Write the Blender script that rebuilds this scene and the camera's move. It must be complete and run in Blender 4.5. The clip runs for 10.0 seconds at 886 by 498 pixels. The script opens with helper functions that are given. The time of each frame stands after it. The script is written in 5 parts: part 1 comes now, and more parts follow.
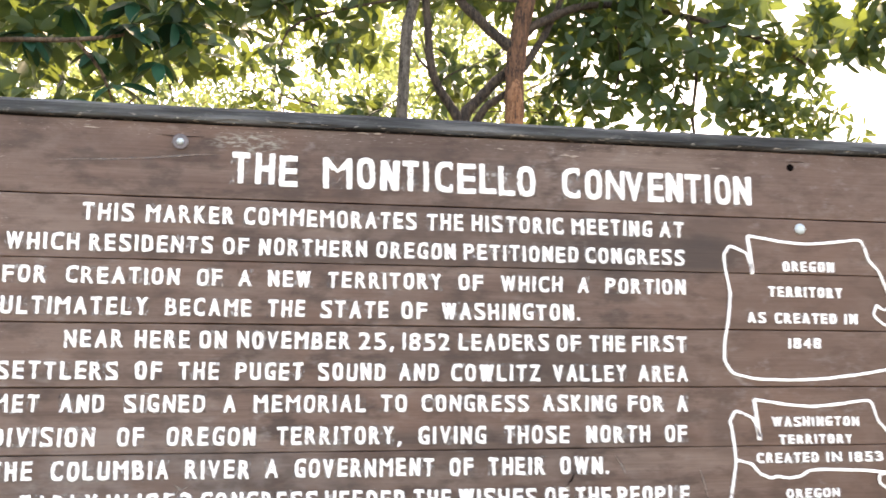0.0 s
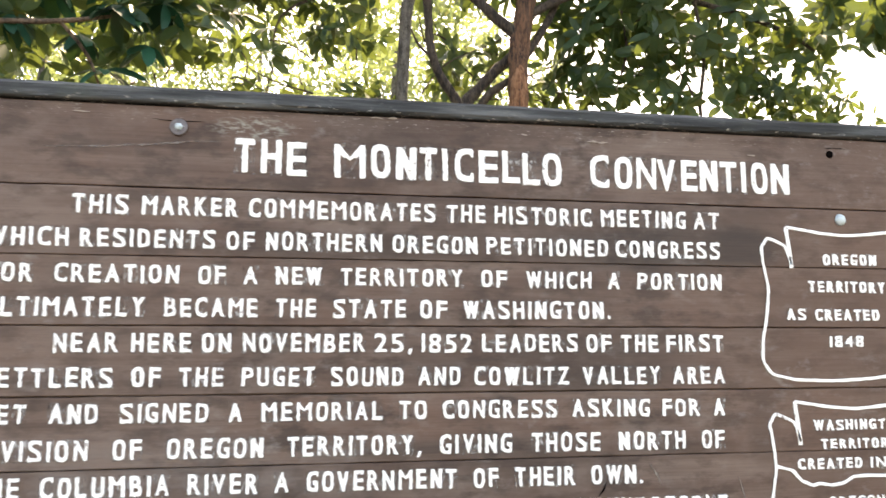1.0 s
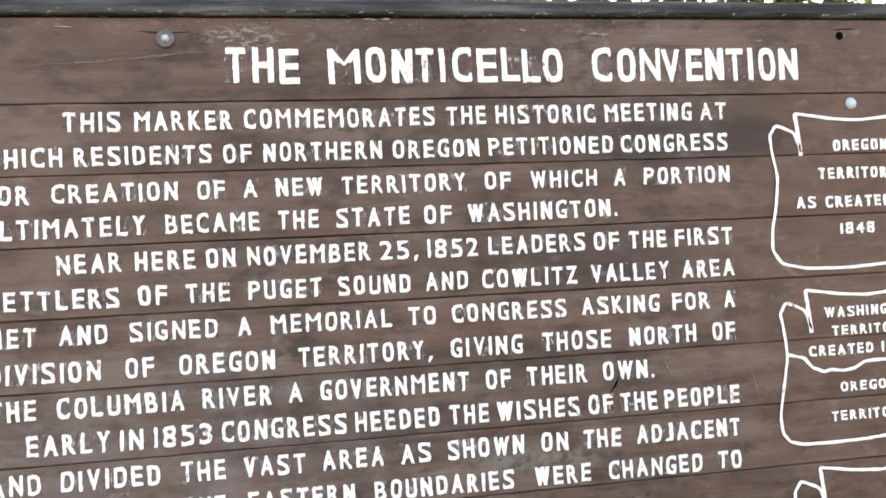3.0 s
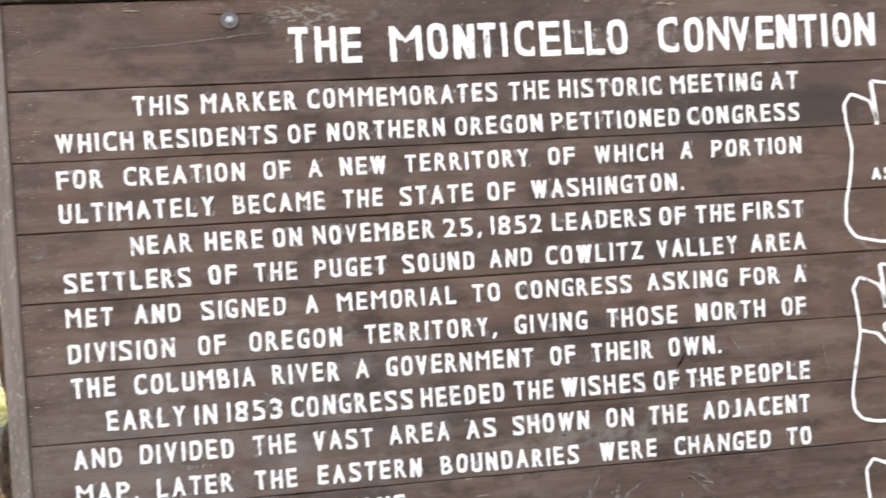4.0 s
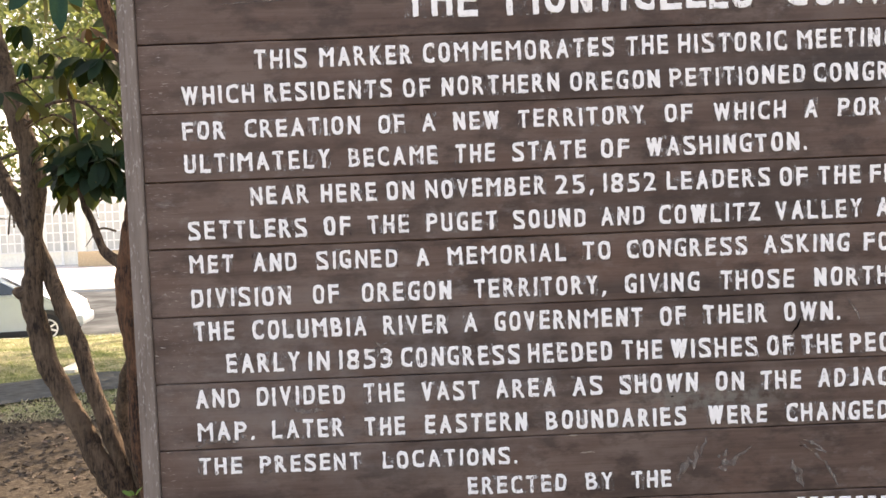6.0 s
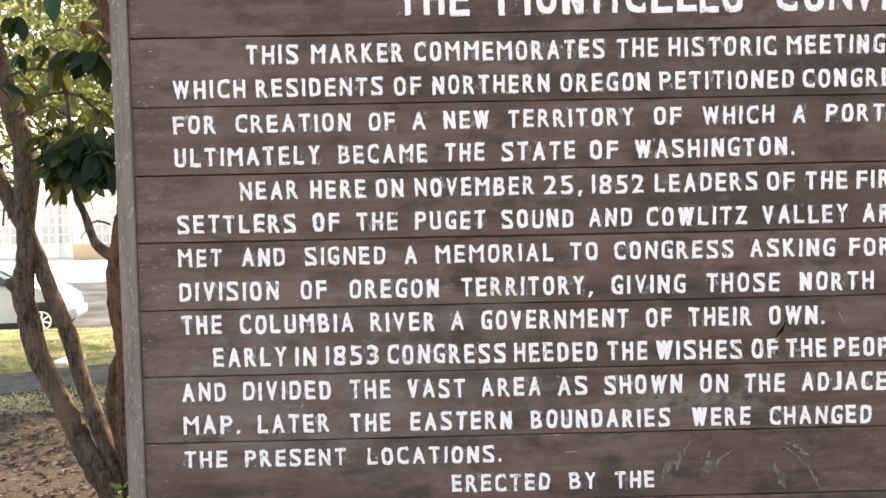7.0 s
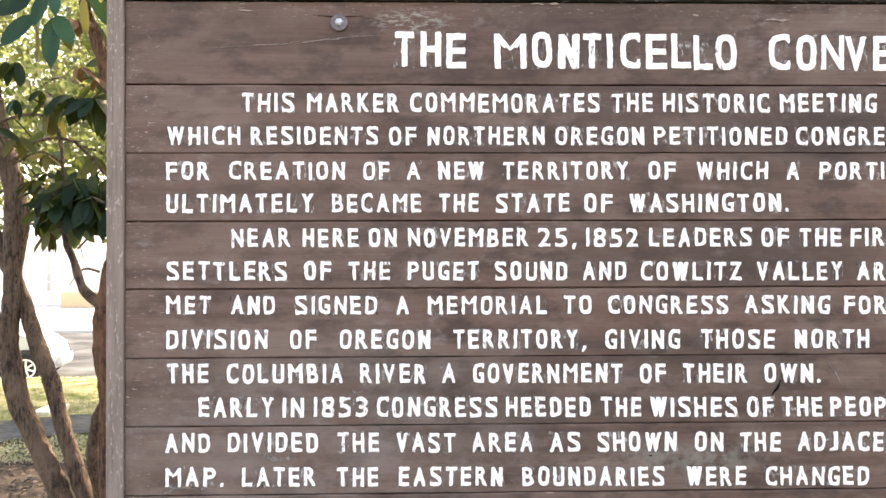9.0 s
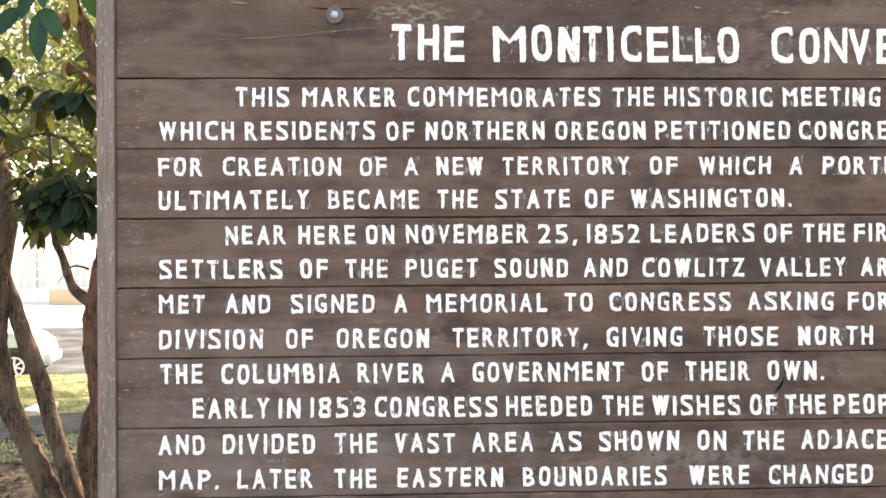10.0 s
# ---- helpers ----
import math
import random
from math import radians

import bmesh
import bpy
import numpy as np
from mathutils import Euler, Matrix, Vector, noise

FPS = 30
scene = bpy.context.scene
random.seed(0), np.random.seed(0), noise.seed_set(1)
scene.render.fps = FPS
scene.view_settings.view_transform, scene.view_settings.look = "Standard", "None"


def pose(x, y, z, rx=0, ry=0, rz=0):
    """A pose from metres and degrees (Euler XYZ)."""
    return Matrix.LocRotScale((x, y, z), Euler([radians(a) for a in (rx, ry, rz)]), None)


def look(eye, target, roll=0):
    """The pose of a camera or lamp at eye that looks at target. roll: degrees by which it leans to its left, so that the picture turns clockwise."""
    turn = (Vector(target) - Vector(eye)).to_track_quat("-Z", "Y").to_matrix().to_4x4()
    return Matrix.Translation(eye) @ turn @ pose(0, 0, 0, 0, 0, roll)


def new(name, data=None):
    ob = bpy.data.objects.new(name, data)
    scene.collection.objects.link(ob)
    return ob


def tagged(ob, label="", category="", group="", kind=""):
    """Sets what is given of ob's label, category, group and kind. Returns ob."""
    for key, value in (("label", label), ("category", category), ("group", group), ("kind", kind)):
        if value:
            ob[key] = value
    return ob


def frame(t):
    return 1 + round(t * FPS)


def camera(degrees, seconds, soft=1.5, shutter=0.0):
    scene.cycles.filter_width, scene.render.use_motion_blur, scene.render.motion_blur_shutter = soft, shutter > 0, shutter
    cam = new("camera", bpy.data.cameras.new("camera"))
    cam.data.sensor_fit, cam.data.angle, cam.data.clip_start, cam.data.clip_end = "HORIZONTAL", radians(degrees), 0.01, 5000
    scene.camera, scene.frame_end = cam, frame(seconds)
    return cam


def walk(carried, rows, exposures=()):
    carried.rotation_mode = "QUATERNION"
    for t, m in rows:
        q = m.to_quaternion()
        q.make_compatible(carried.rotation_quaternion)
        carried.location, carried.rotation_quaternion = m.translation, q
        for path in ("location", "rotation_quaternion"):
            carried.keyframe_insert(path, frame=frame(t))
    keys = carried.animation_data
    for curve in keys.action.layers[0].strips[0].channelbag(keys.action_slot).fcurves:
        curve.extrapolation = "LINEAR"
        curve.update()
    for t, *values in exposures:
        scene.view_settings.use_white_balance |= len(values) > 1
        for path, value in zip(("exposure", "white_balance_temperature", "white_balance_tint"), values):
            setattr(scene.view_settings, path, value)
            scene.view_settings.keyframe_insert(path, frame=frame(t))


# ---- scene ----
cam = camera(55.3, 10.0, 1.5, 0.5)

EXPOSURES = [(0.0, 3.33, 9750, 18), (0.5, 3.39, 9450, 11), (1.0, 3.03, 9750, 14), (2.5, 2.91, 9750, 17), (4.0, 2.89, 9900, 18), (4.5, 2.63, 9750, 17), (5.5, 2.27, 9650, 22), (7.0, 2.57, 9600, 21), (7.5, 2.51, 9550, 21), (8.5, 2.85, 9600, 22), (9.0, 3.00, 9650, 21), (10.0, 2.79, 9900, 18)]
PATH = [
    (0, (0.927, -2.541, 1.468), (1.264, -0.588, 1.738), 0.2),
    (0.5, (0.816, -2.402, 1.486), (1.157, -0.45, 1.753), 0.1),
    (1, (0.855, -2.335, 1.497), (1.23, -0.387, 1.75), -0.2),
    (1.5, (0.989, -2.315, 1.509), (1.379, -0.365, 1.73), -0.5),
    (2, (0.998, -2.323, 1.485), (1.395, -0.371, 1.674), -0.6),
    (2.5, (0.922, -2.307, 1.465), (1.316, -0.353, 1.623), -2.7),
    (2.7, (0.873, -2.299, 1.454), (1.251, -0.339, 1.572), -2.9),
    (3.8, (0.86, -2.298, 1.515), (1.131, -0.317, 1.492), -3.2),
    (4, (0.847, -2.298, 1.506), (1.072, -0.311, 1.483), -3.4),
    (4.5, (0.816, -2.297, 1.498), (0.928, -0.301, 1.448), -3.4),
    (5, (0.784, -2.302, 1.487), (0.843, -0.304, 1.419), -3.2),
    (5.5, (0.769, -2.299, 1.487), (0.799, -0.302, 1.393), -2.7),
    (7, (0.799, -2.313, 1.484), (0.828, -0.315, 1.383), -1.2),
    (7.5, (0.771, -2.286, 1.478), (0.803, -0.288, 1.392), -0.6),
    (8, (0.768, -2.285, 1.486), (0.804, -0.286, 1.459), -0.3),
    (8.5, (0.777, -2.292, 1.487), (0.821, -0.292, 1.484), -0.3),
    (9, (0.794, -2.291, 1.474), (0.846, -0.292, 1.501), -0.2),
    (9.5, (0.8, -2.271, 1.476), (0.861, -0.272, 1.499), -0.3),
    (10, (0.773, -2.249, 1.479), (0.848, -0.25, 1.495), -0.4),
]
walk(cam, [(t, look(eye, target, roll)) for t, eye, target, roll in PATH], EXPOSURES)

import mathutils

# ---------- light ----------
SUN_EL, SUN_AZ = 52.0, 22.0          # degrees: height, and turn from straight behind the board towards +x
world = bpy.data.worlds.new("sky")
scene.world = world
world.use_nodes = True
wn = world.node_tree
sky = wn.nodes.new("ShaderNodeTexSky")
sky.sky_type, sky.sun_disc = "NISHITA", False
sky.sun_elevation, sky.sun_rotation = radians(SUN_EL), radians(SUN_AZ)
sky.air_density, sky.dust_density, sky.ozone_density = 1.0, 2.0, 1.0
back = wn.nodes["Background"]
back.inputs["Strength"].default_value = 0.13
wn.links.new(sky.outputs[0], back.inputs["Color"])
sun = new("sun", bpy.data.lights.new("sun", "SUN"))
sun.data.energy, sun.data.angle, sun.data.color = 2.6, radians(0.6), (1.0, 0.94, 0.84)
_d = Vector((math.sin(radians(SUN_AZ)) * math.cos(radians(SUN_EL)), math.cos(radians(SUN_AZ)) * math.cos(radians(SUN_EL)), math.sin(radians(SUN_EL))))
sun.matrix_world = look(_d * 40, (0, 0, 0))


# ---------- material tools ----------
class Mat:
    """A small wrapper for building node materials."""

    def __init__(self, name, rough=0.7, metal=0.0):
        self.m = bpy.data.materials.new(name)
        self.m.use_nodes = True
        self.t = self.m.node_tree
        self.b = self.t.nodes["Principled BSDF"]
        self.b.inputs["Roughness"].default_value = rough
        self.b.inputs["Metallic"].default_value = metal
        self.tc = self.t.nodes.new("ShaderNodeTexCoord")
        self.info = self.t.nodes.new("ShaderNodeObjectInfo")

    def n(self, kind, **kw):
        nd = self.t.nodes.new("ShaderNode" + kind)
        for k, v in kw.items():
            nd.inputs[k].default_value = v
        return nd

    def l(self, a, b):
        self.t.links.new(a, b)

    def coords(self, scale=(1, 1, 1), random=0.0):
        mp = self.n("Mapping")
        mp.inputs["Scale"].default_value = scale
        if random:
            vm = self.t.nodes.new("ShaderNodeVectorMath")
            vm.operation = "ADD"
            self.l(self.tc.outputs["Object"], vm.inputs[0])
            mu = self.math("MULTIPLY", self.info.outputs["Random"], random)
            cb = self.t.nodes.new("ShaderNodeCombineXYZ")
            self.l(mu, cb.inputs[0])
            self.l(mu, cb.inputs[1])
            self.l(cb.outputs[0], vm.inputs[1])
            self.l(vm.outputs[0], mp.inputs[0])
        else:
            self.l(self.tc.outputs["Object"], mp.inputs[0])
        return mp.outputs[0]

    def noise(self, scale, vec, detail=4.0, rough=0.55, dist=0.0):
        nd = self.n("TexNoise", Scale=scale, Detail=detail, Roughness=rough, Distortion=dist)
        self.l(vec, nd.inputs["Vector"])
        return nd.outputs["Fac"]

    def ramp(self, fac, *stops):
        nd = self.t.nodes.new("ShaderNodeValToRGB")
        el = nd.color_ramp.elements
        while len(el) < len(stops):
            el.new(0.5)
        for e, (p, c) in zip(el, stops):
            e.position, e.color = p, (*(c if isinstance(c, tuple) else (c, c, c)), 1)
        self.l(fac, nd.inputs[0])
        return nd.outputs[0]

    def math(self, op, a, b):
        nd = self.t.nodes.new("ShaderNodeMath")
        nd.operation = op
        for i, v in enumerate((a, b)):
            if isinstance(v, (int, float)):
                nd.inputs[i].default_value = v
            else:
                self.l(v, nd.inputs[i])
        return nd.outputs[0]

    def mix(self, fac, a, b, blend="MIX"):
        nd = self.t.nodes.new("ShaderNodeMix")
        nd.data_type, nd.blend_type = "RGBA", blend
        for sock, v in ((nd.inputs[0], fac), (nd.inputs[6], a), (nd.inputs[7], b)):
            if isinstance(v, (int, float)):
                sock.default_value = v
            elif isinstance(v, tuple):
                sock.default_value = (*v, 1)
            else:
                self.l(v, sock)
        return nd.outputs[2]

    def color(self, out):
        self.l(out, self.b.inputs["Base Color"])
        return self

    def bump(self, height, strength=0.3, distance=0.002):
        nd = self.n("Bump", Strength=strength, Distance=distance)
        self.l(height, nd.inputs["Height"])
        self.l(nd.outputs[0], self.b.inputs["Normal"])
        return self

    def spot(self, cx, cz, rx, rz, soft=0.6):
        """1 inside an ellipse on the board round (cx, cz), falling to 0 at its rim."""
        sp = self.t.nodes.new("ShaderNodeSeparateXYZ")
        self.l(self.tc.outputs["Object"], sp.inputs[0])
        dx = self.math("MULTIPLY", self.math("SUBTRACT", sp.outputs[0], cx), 1 / rx)
        dz = self.math("MULTIPLY", self.math("SUBTRACT", sp.outputs[2], cz), 1 / rz)
        r2 = self.math("ADD", self.math("MULTIPLY", dx, dx), self.math("MULTIPLY", dz, dz))
        return self.ramp(r2, (soft * 0.3, 1.0), (1.0, 0.0))


def board_material():
    m = Mat("stained_board", 0.62)
    v = m.coords((1.0, 1.0, 1.0), 37.0)
    grain = m.noise(1.0, m.coords((5.0, 20.0, 190.0), 23.0), 5, 0.6, 0.4)
    streak = m.noise(1.0, m.coords((1.3, 4.0, 22.0), 41.0), 4, 0.6)
    blotch = m.noise(2.6, v, 3, 0.5)
    base = m.ramp(streak, (0.28, (0.058, 0.033, 0.026)), (0.47, (0.136, 0.087, 0.070)), (0.70, (0.225, 0.160, 0.132)))
    base = m.mix(m.ramp(blotch, (0.42, 0.0), (0.66, 0.6)), base, (0.175, 0.096, 0.070))
    base = m.mix(m.ramp(m.noise(1.1, v, 4, 0.6), (0.50, 0.0), (0.70, 0.75)), base, (0.060, 0.041, 0.035))
    base = m.mix(m.ramp(grain, (0.3, 0.3), (0.52, 0.0)), base, (0.055, 0.036, 0.030))
    base = m.mix(m.ramp(m.noise(5.5, m.coords((1, 1, 1.8), 19.0), 5, 0.65), (0.48, 0.0), (0.66, 0.5)), base, (0.235, 0.175, 0.150))
    base = m.mix(m.ramp(m.noise(7.5, m.coords((1, 1, 2.2), 53.0), 5, 0.65), (0.49, 0.0), (0.62, 0.8)), base, (0.046, 0.028, 0.023))
    base = m.mix(m.math("MULTIPLY", m.info.outputs["Random"], 0.28), base, (0.105, 0.062, 0.048))
    # dark damp patch where the lettering of the upper rows meets the small map
    dark = m.math("MULTIPLY", m.spot(1.95, 1.815, 0.52, 0.095), m.ramp(streak, (0.3, 0.35), (0.6, 0.9)))
    base = m.mix(m.math("MULTIPLY", dark, 0.85), base, (0.035, 0.026, 0.024))
    dark2 = m.spot(2.27, 1.28, 0.06, 0.12)
    base = m.mix(m.math("MULTIPLY", dark2, 0.5), base, (0.04, 0.03, 0.028))
    # stained rows, darkened further to paint in the deeper shade on the right
    stain_shade = m.math("MAXIMUM", m.spot(1.62, 1.47, 0.50, 0.085), m.spot(1.45, 1.235, 0.55, 0.06))
    stain_shade = m.math("MAXIMUM", stain_shade, m.spot(1.02, 1.80, 0.42, 0.05))
    base = m.mix(m.math("MULTIPLY", m.math("MULTIPLY", stain_shade, m.ramp(streak, (0.35, 0.15), (0.6, 1.0))), 0.75), base, (0.044, 0.029, 0.025))
    # warm, paler tone painted in for the extra light at the planks' left end
    base = m.mix(m.math("MULTIPLY", m.math("MULTIPLY", m.spot(0.08, 1.45, 0.75, 0.95), m.ramp(streak, (0.32, 0.25), (0.6, 1.0))), 0.3), base, (0.225, 0.150, 0.122))
    # redder wood towards the maps, and a black damp stain beside the first one
    base = m.mix(m.math("MULTIPLY", m.spot(2.75, 1.5, 0.85, 1.0), 0.45), base, (0.150, 0.082, 0.058))
    base = m.mix(m.math("MULTIPLY", m.math("MULTIPLY", m.spot(2.23, 1.825, 0.15, 0.075), m.ramp(streak, (0.3, 0.6), (0.6, 1.0))), 0.75), base, (0.030, 0.021, 0.019))
    # greyish lichen and old paint smears
    g1 = m.math("MULTIPLY", m.spot(1.53, 0.935, 0.24, 0.045), m.ramp(m.noise(26, v, 5, 0.7), (0.42, 0.0), (0.56, 1.0)))
    g2 = m.math("MULTIPLY", m.spot(0.77, 2.125, 0.13, 0.04), m.ramp(m.noise(1.0, m.coords((30, 30, 90)), 4, 0.7), (0.48, 0.0), (0.6, 1.0)))
    base = m.mix(m.math("MULTIPLY", g1, 0.6), base, (0.24, 0.235, 0.21))
    base = m.mix(m.math("MULTIPLY", g2, 0.9), base, (0.34, 0.33, 0.29))
    chalk = m.math("MULTIPLY", m.spot(0.50, 1.02, 0.75, 0.34), m.ramp(m.noise(1.0, m.coords((7, 7, 11), 83.0), 5, 0.7), (0.40, 0.1), (0.64, 1.0)))
    base = m.mix(m.math("MULTIPLY", chalk, 0.52), base, (0.255, 0.225, 0.215))
    smear = m.math("MULTIPLY", m.ramp(m.noise(1.0, m.coords((16, 16, 30), 9.0), 5, 0.7), (0.54, 0.0), (0.72, 1.0)),
                   m.ramp(m.noise(3.2, m.coords((1, 1, 1), 71.0), 3), (0.45, 0.0), (0.65, 1.0)))
    base = m.mix(m.math("MULTIPLY", smear, 0.5), base, (0.32, 0.285, 0.27))
    # pale flecks along the grain, thickest at the end of the boards and under the cap
    fleck = m.ramp(m.noise(1.0, m.coords((44, 20, 230), 13.0), 5, 0.72), (0.61, 0.0), (0.67, 1.0))
    where = m.math("MAXIMUM", m.spot(0.01, 1.2, 0.13, 2.2), m.spot(1.4, 2.18, 2.2, 0.06))
    where = m.math("MAXIMUM", where, m.ramp(m.noise(1.7, m.coords((1, 1, 3), 5.0), 3), (0.60, 0.0), (0.74, 0.35)))
    base = m.mix(m.math("MULTIPLY", m.math("MULTIPLY", fleck, where), 0.8), base, (0.55, 0.49, 0.44))
    m.color(m.mix(0.26, base, (0.038, 0.029, 0.026)))
    m.b.inputs["Specular IOR Level"].default_value = 0.3
    m.l(m.ramp(grain, (0.3, 0.75), (0.7, 0.5)), m.b.inputs["Roughness"])
    return m.bump(m.mix(0.35, grain, streak), 0.35, 0.0016).m


def letter_material():
    m = Mat("white_letter_paint", 0.6)
    v = m.coords()
    fine = m.noise(1.0, m.coords((120, 120, 60)), 4, 0.7)
    area = m.noise(6.0, v, 3, 0.6)
    wear = m.math("ADD", m.math("MULTIPLY", fine, 0.62), m.math("MULTIPLY", area, 0.38))
    col = m.ramp(m.noise(40, v, 3), (0.3, (0.82, 0.81, 0.80)), (0.6, (0.90, 0.89, 0.89)))
    col = m.mix(m.ramp(wear, (0.372, 1.0), (0.415, 0.0)), col, (0.25, 0.21, 0.20))
    m.color(col)
    return m.bump(fine, 0.5, 0.001).m


def smear_material():
    m = Mat("old_smear_groove_shade", 0.7)
    streak = m.noise(1.0, m.coords((105, 105, 40)), 5, 0.75)
    patch = m.noise(1.0, m.coords((11, 11, 26)), 3, 0.6)
    # pale stops are smeared paint, the dark one paints shade along the routed edges
    m.color(m.ramp(streak, (0.38, (0.040, 0.030, 0.028)), (0.50, (0.17, 0.15, 0.145)), (0.62, (0.47, 0.45, 0.44))))
    al = m.math("MULTIPLY", m.ramp(patch, (0.42, 0.10), (0.62, 0.80)), m.ramp(m.math("ABSOLUTE", m.math("SUBTRACT", streak, 0.47), 0.0), (0.02, 0.0), (0.12, 0.95)))
    m.l(al, m.b.inputs["Alpha"])
    return m.m


def scuff_material():
    m = Mat("chalky_scratch", 0.85)
    dust = m.noise(1.0, m.coords((90, 90, 55)), 5, 0.75)
    m.color(m.ramp(dust, (0.35, (0.17, 0.14, 0.125)), (0.65, (0.36, 0.32, 0.295))))
    m.l(m.ramp(dust, (0.40, 0.0), (0.64, 0.5)), m.b.inputs["Alpha"])
    return m.m


def frame_material():
    m = Mat("worn_frame_board", 0.7)
    grain = m.noise(1.0, m.coords((150, 150, 5)), 5, 0.65)
    base = m.ramp(m.noise(1.0, m.coords((20, 20, 2.5)), 4), (0.3, (0.13, 0.098, 0.082)), (0.7, (0.24, 0.195, 0.170)))
    base = m.mix(m.ramp(grain, (0.3, 0.5), (0.5, 0.0)), base, (0.06, 0.045, 0.04))
    fleck = m.ramp(m.noise(1.0, m.coords((140, 140, 42)), 4, 0.7), (0.58, 0.0), (0.66, 1.0))
    base = m.mix(m.math("MULTIPLY", fleck, 0.65), base, (0.42, 0.39, 0.36))
    m.color(base)
    return m.bump(grain, 0.5, 0.002).m


def cap_material():
    m = Mat("weathered_cap_board", 0.85)
    grain = m.noise(1.0, m.coords((4, 150, 150)), 5, 0.65)
    base = m.ramp(m.noise(1.0, m.coords((2.2, 12, 30)), 5, 0.6), (0.36, (0.012, 0.014, 0.016)), (0.50, (0.036, 0.041, 0.046)), (0.66, (0.105, 0.112, 0.118)))
    base = m.mix(m.ramp(m.noise(5, m.coords(), 4), (0.55, 0.0), (0.75, 0.4)), base, (0.058, 0.070, 0.056))
    chip = m.ramp(m.noise(1.0, m.coords((30, 90, 90)), 4, 0.7), (0.60, 0.0), (0.65, 1.0))
    sp = m.t.nodes.new("ShaderNodeSeparateXYZ")
    m.l(m.tc.outputs["Object"], sp.inputs[0])
    low = m.ramp(sp.outputs[2], (0.0, 1.0), (0.014, 0.0))
    base = m.mix(m.math("MULTIPLY", chip, m.math("ADD", m.math("MULTIPLY", low, 0.9), 0.05)), base, (0.52, 0.50, 0.47))
    m.color(base)
    return m.bump(grain, 0.6, 0.003).m


def plain(name, col, rough=0.6, metal=0.0, vary=0.25, scale=20.0, bump=0.15):
    m = Mat(name, rough, metal)
    nz = m.noise(scale, m.coords(), 4)
    lo, hi = tuple(c * (1 - vary) for c in col), tuple(min(1, c * (1 + vary)) for c in col)
    m.color(m.ramp(nz, (0.3, lo), (0.7, hi)))
    return m.bump(nz, bump, 0.003).m


def bark_material(name, a, b, c):
    m = Mat(name, 0.85)
    ridge = m.mix(0.35, m.noise(1.0, m.coords((64, 64, 9)), 6, 0.70, 0.9), m.noise(1.0, m.coords((38, 38, 30)), 5, 0.7, 0.4))
    base = m.ramp(ridge, (0.43, a), (0.485, b), (0.57, c))
    base = m.mix(m.ramp(m.noise(6, m.coords(), 4), (0.5, 0.0), (0.68, 0.65)), base, tuple(x * 1.35 for x in c))
    m.color(base)
    return m.bump(ridge, 1.0, 0.03).m


def leaf_material(name, dark, light, through_col, amount=0.45, rough=0.38, island=True, aged=(3.0, 1.2, 0.6)):
    m = Mat(name, rough)
    geo = m.t.nodes.new("ShaderNodeNewGeometry")
    r = geo.outputs["Random Per Island"] if island else m.info.outputs["Random"]
    col = m.ramp(r, (0.0, dark), (0.8, light), (0.93, light), (1.0, tuple(min(1, x * f) for x, f in zip(light, aged))))
    col = m.mix(m.ramp(m.noise(30, m.coords(), 3), (0.35, 0.0), (0.7, 0.3)), col, tuple(x * 0.5 for x in dark))
    m.color(col)
    m.b.inputs["Specular IOR Level"].default_value = 0.3
    tr = m.t.nodes.new("ShaderNodeBsdfTranslucent")
    m.l(m.mix(r, through_col, tuple(x * 0.6 for x in through_col)), tr.inputs["Color"])
    mx = m.t.nodes.new("ShaderNodeMixShader")
    mx.inputs[0].default_value = amount
    m.l(m.b.outputs[0], mx.inputs[1])
    m.l(tr.outputs[0], mx.inputs[2])
    m.l(mx.outputs[0], m.t.nodes["Material Output"].inputs["Surface"])
    return m.m


def grass_material():
    m = Mat("grass_blade", 0.7)
    geo = m.t.nodes.new("ShaderNodeNewGeometry")
    v = m.coords((0.55, 1.0, 1.0), 7.0)
    green = m.mix(geo.outputs["Random Per Island"], (0.085, 0.125, 0.048), (0.180, 0.225, 0.105))
    dry = m.mix(geo.outputs["Random Per Island"], (0.33, 0.31, 0.20), (0.50, 0.47, 0.34))
    sp = m.t.nodes.new("ShaderNodeSeparateXYZ")
    m.l(m.coords(), sp.inputs[0])
    # dry straw tone near the path, which also stands in for sun on that strip
    worn = m.math("MULTIPLY", m.ramp(m.math("MULTIPLY", sp.outputs[1], 0.1), (0.58, 1.0), (0.68, 0.0)), m.ramp(m.noise(3.0, v, 4, 0.6), (0.38, 0.45), (0.5, 1.0)))
    col = m.mix(m.math("MAXIMUM", worn, m.ramp(m.noise(1.1, v, 4, 0.6), (0.44, 0.0), (0.56, 1.0))), green, dry)
    m.color(col)
    m.b.inputs["Specular IOR Level"].default_value = 0.2
    tr = m.t.nodes.new("ShaderNodeBsdfTranslucent")
    m.l(col, tr.inputs["Color"])
    mx = m.t.nodes.new("ShaderNodeMixShader")
    mx.inputs[0].default_value = 0.4
    m.l(m.b.outputs[0], mx.inputs[1])
    m.l(tr.outputs[0], mx.inputs[2])
    m.l(mx.outputs[0], m.t.nodes["Material Output"].inputs["Surface"])
    return m.m


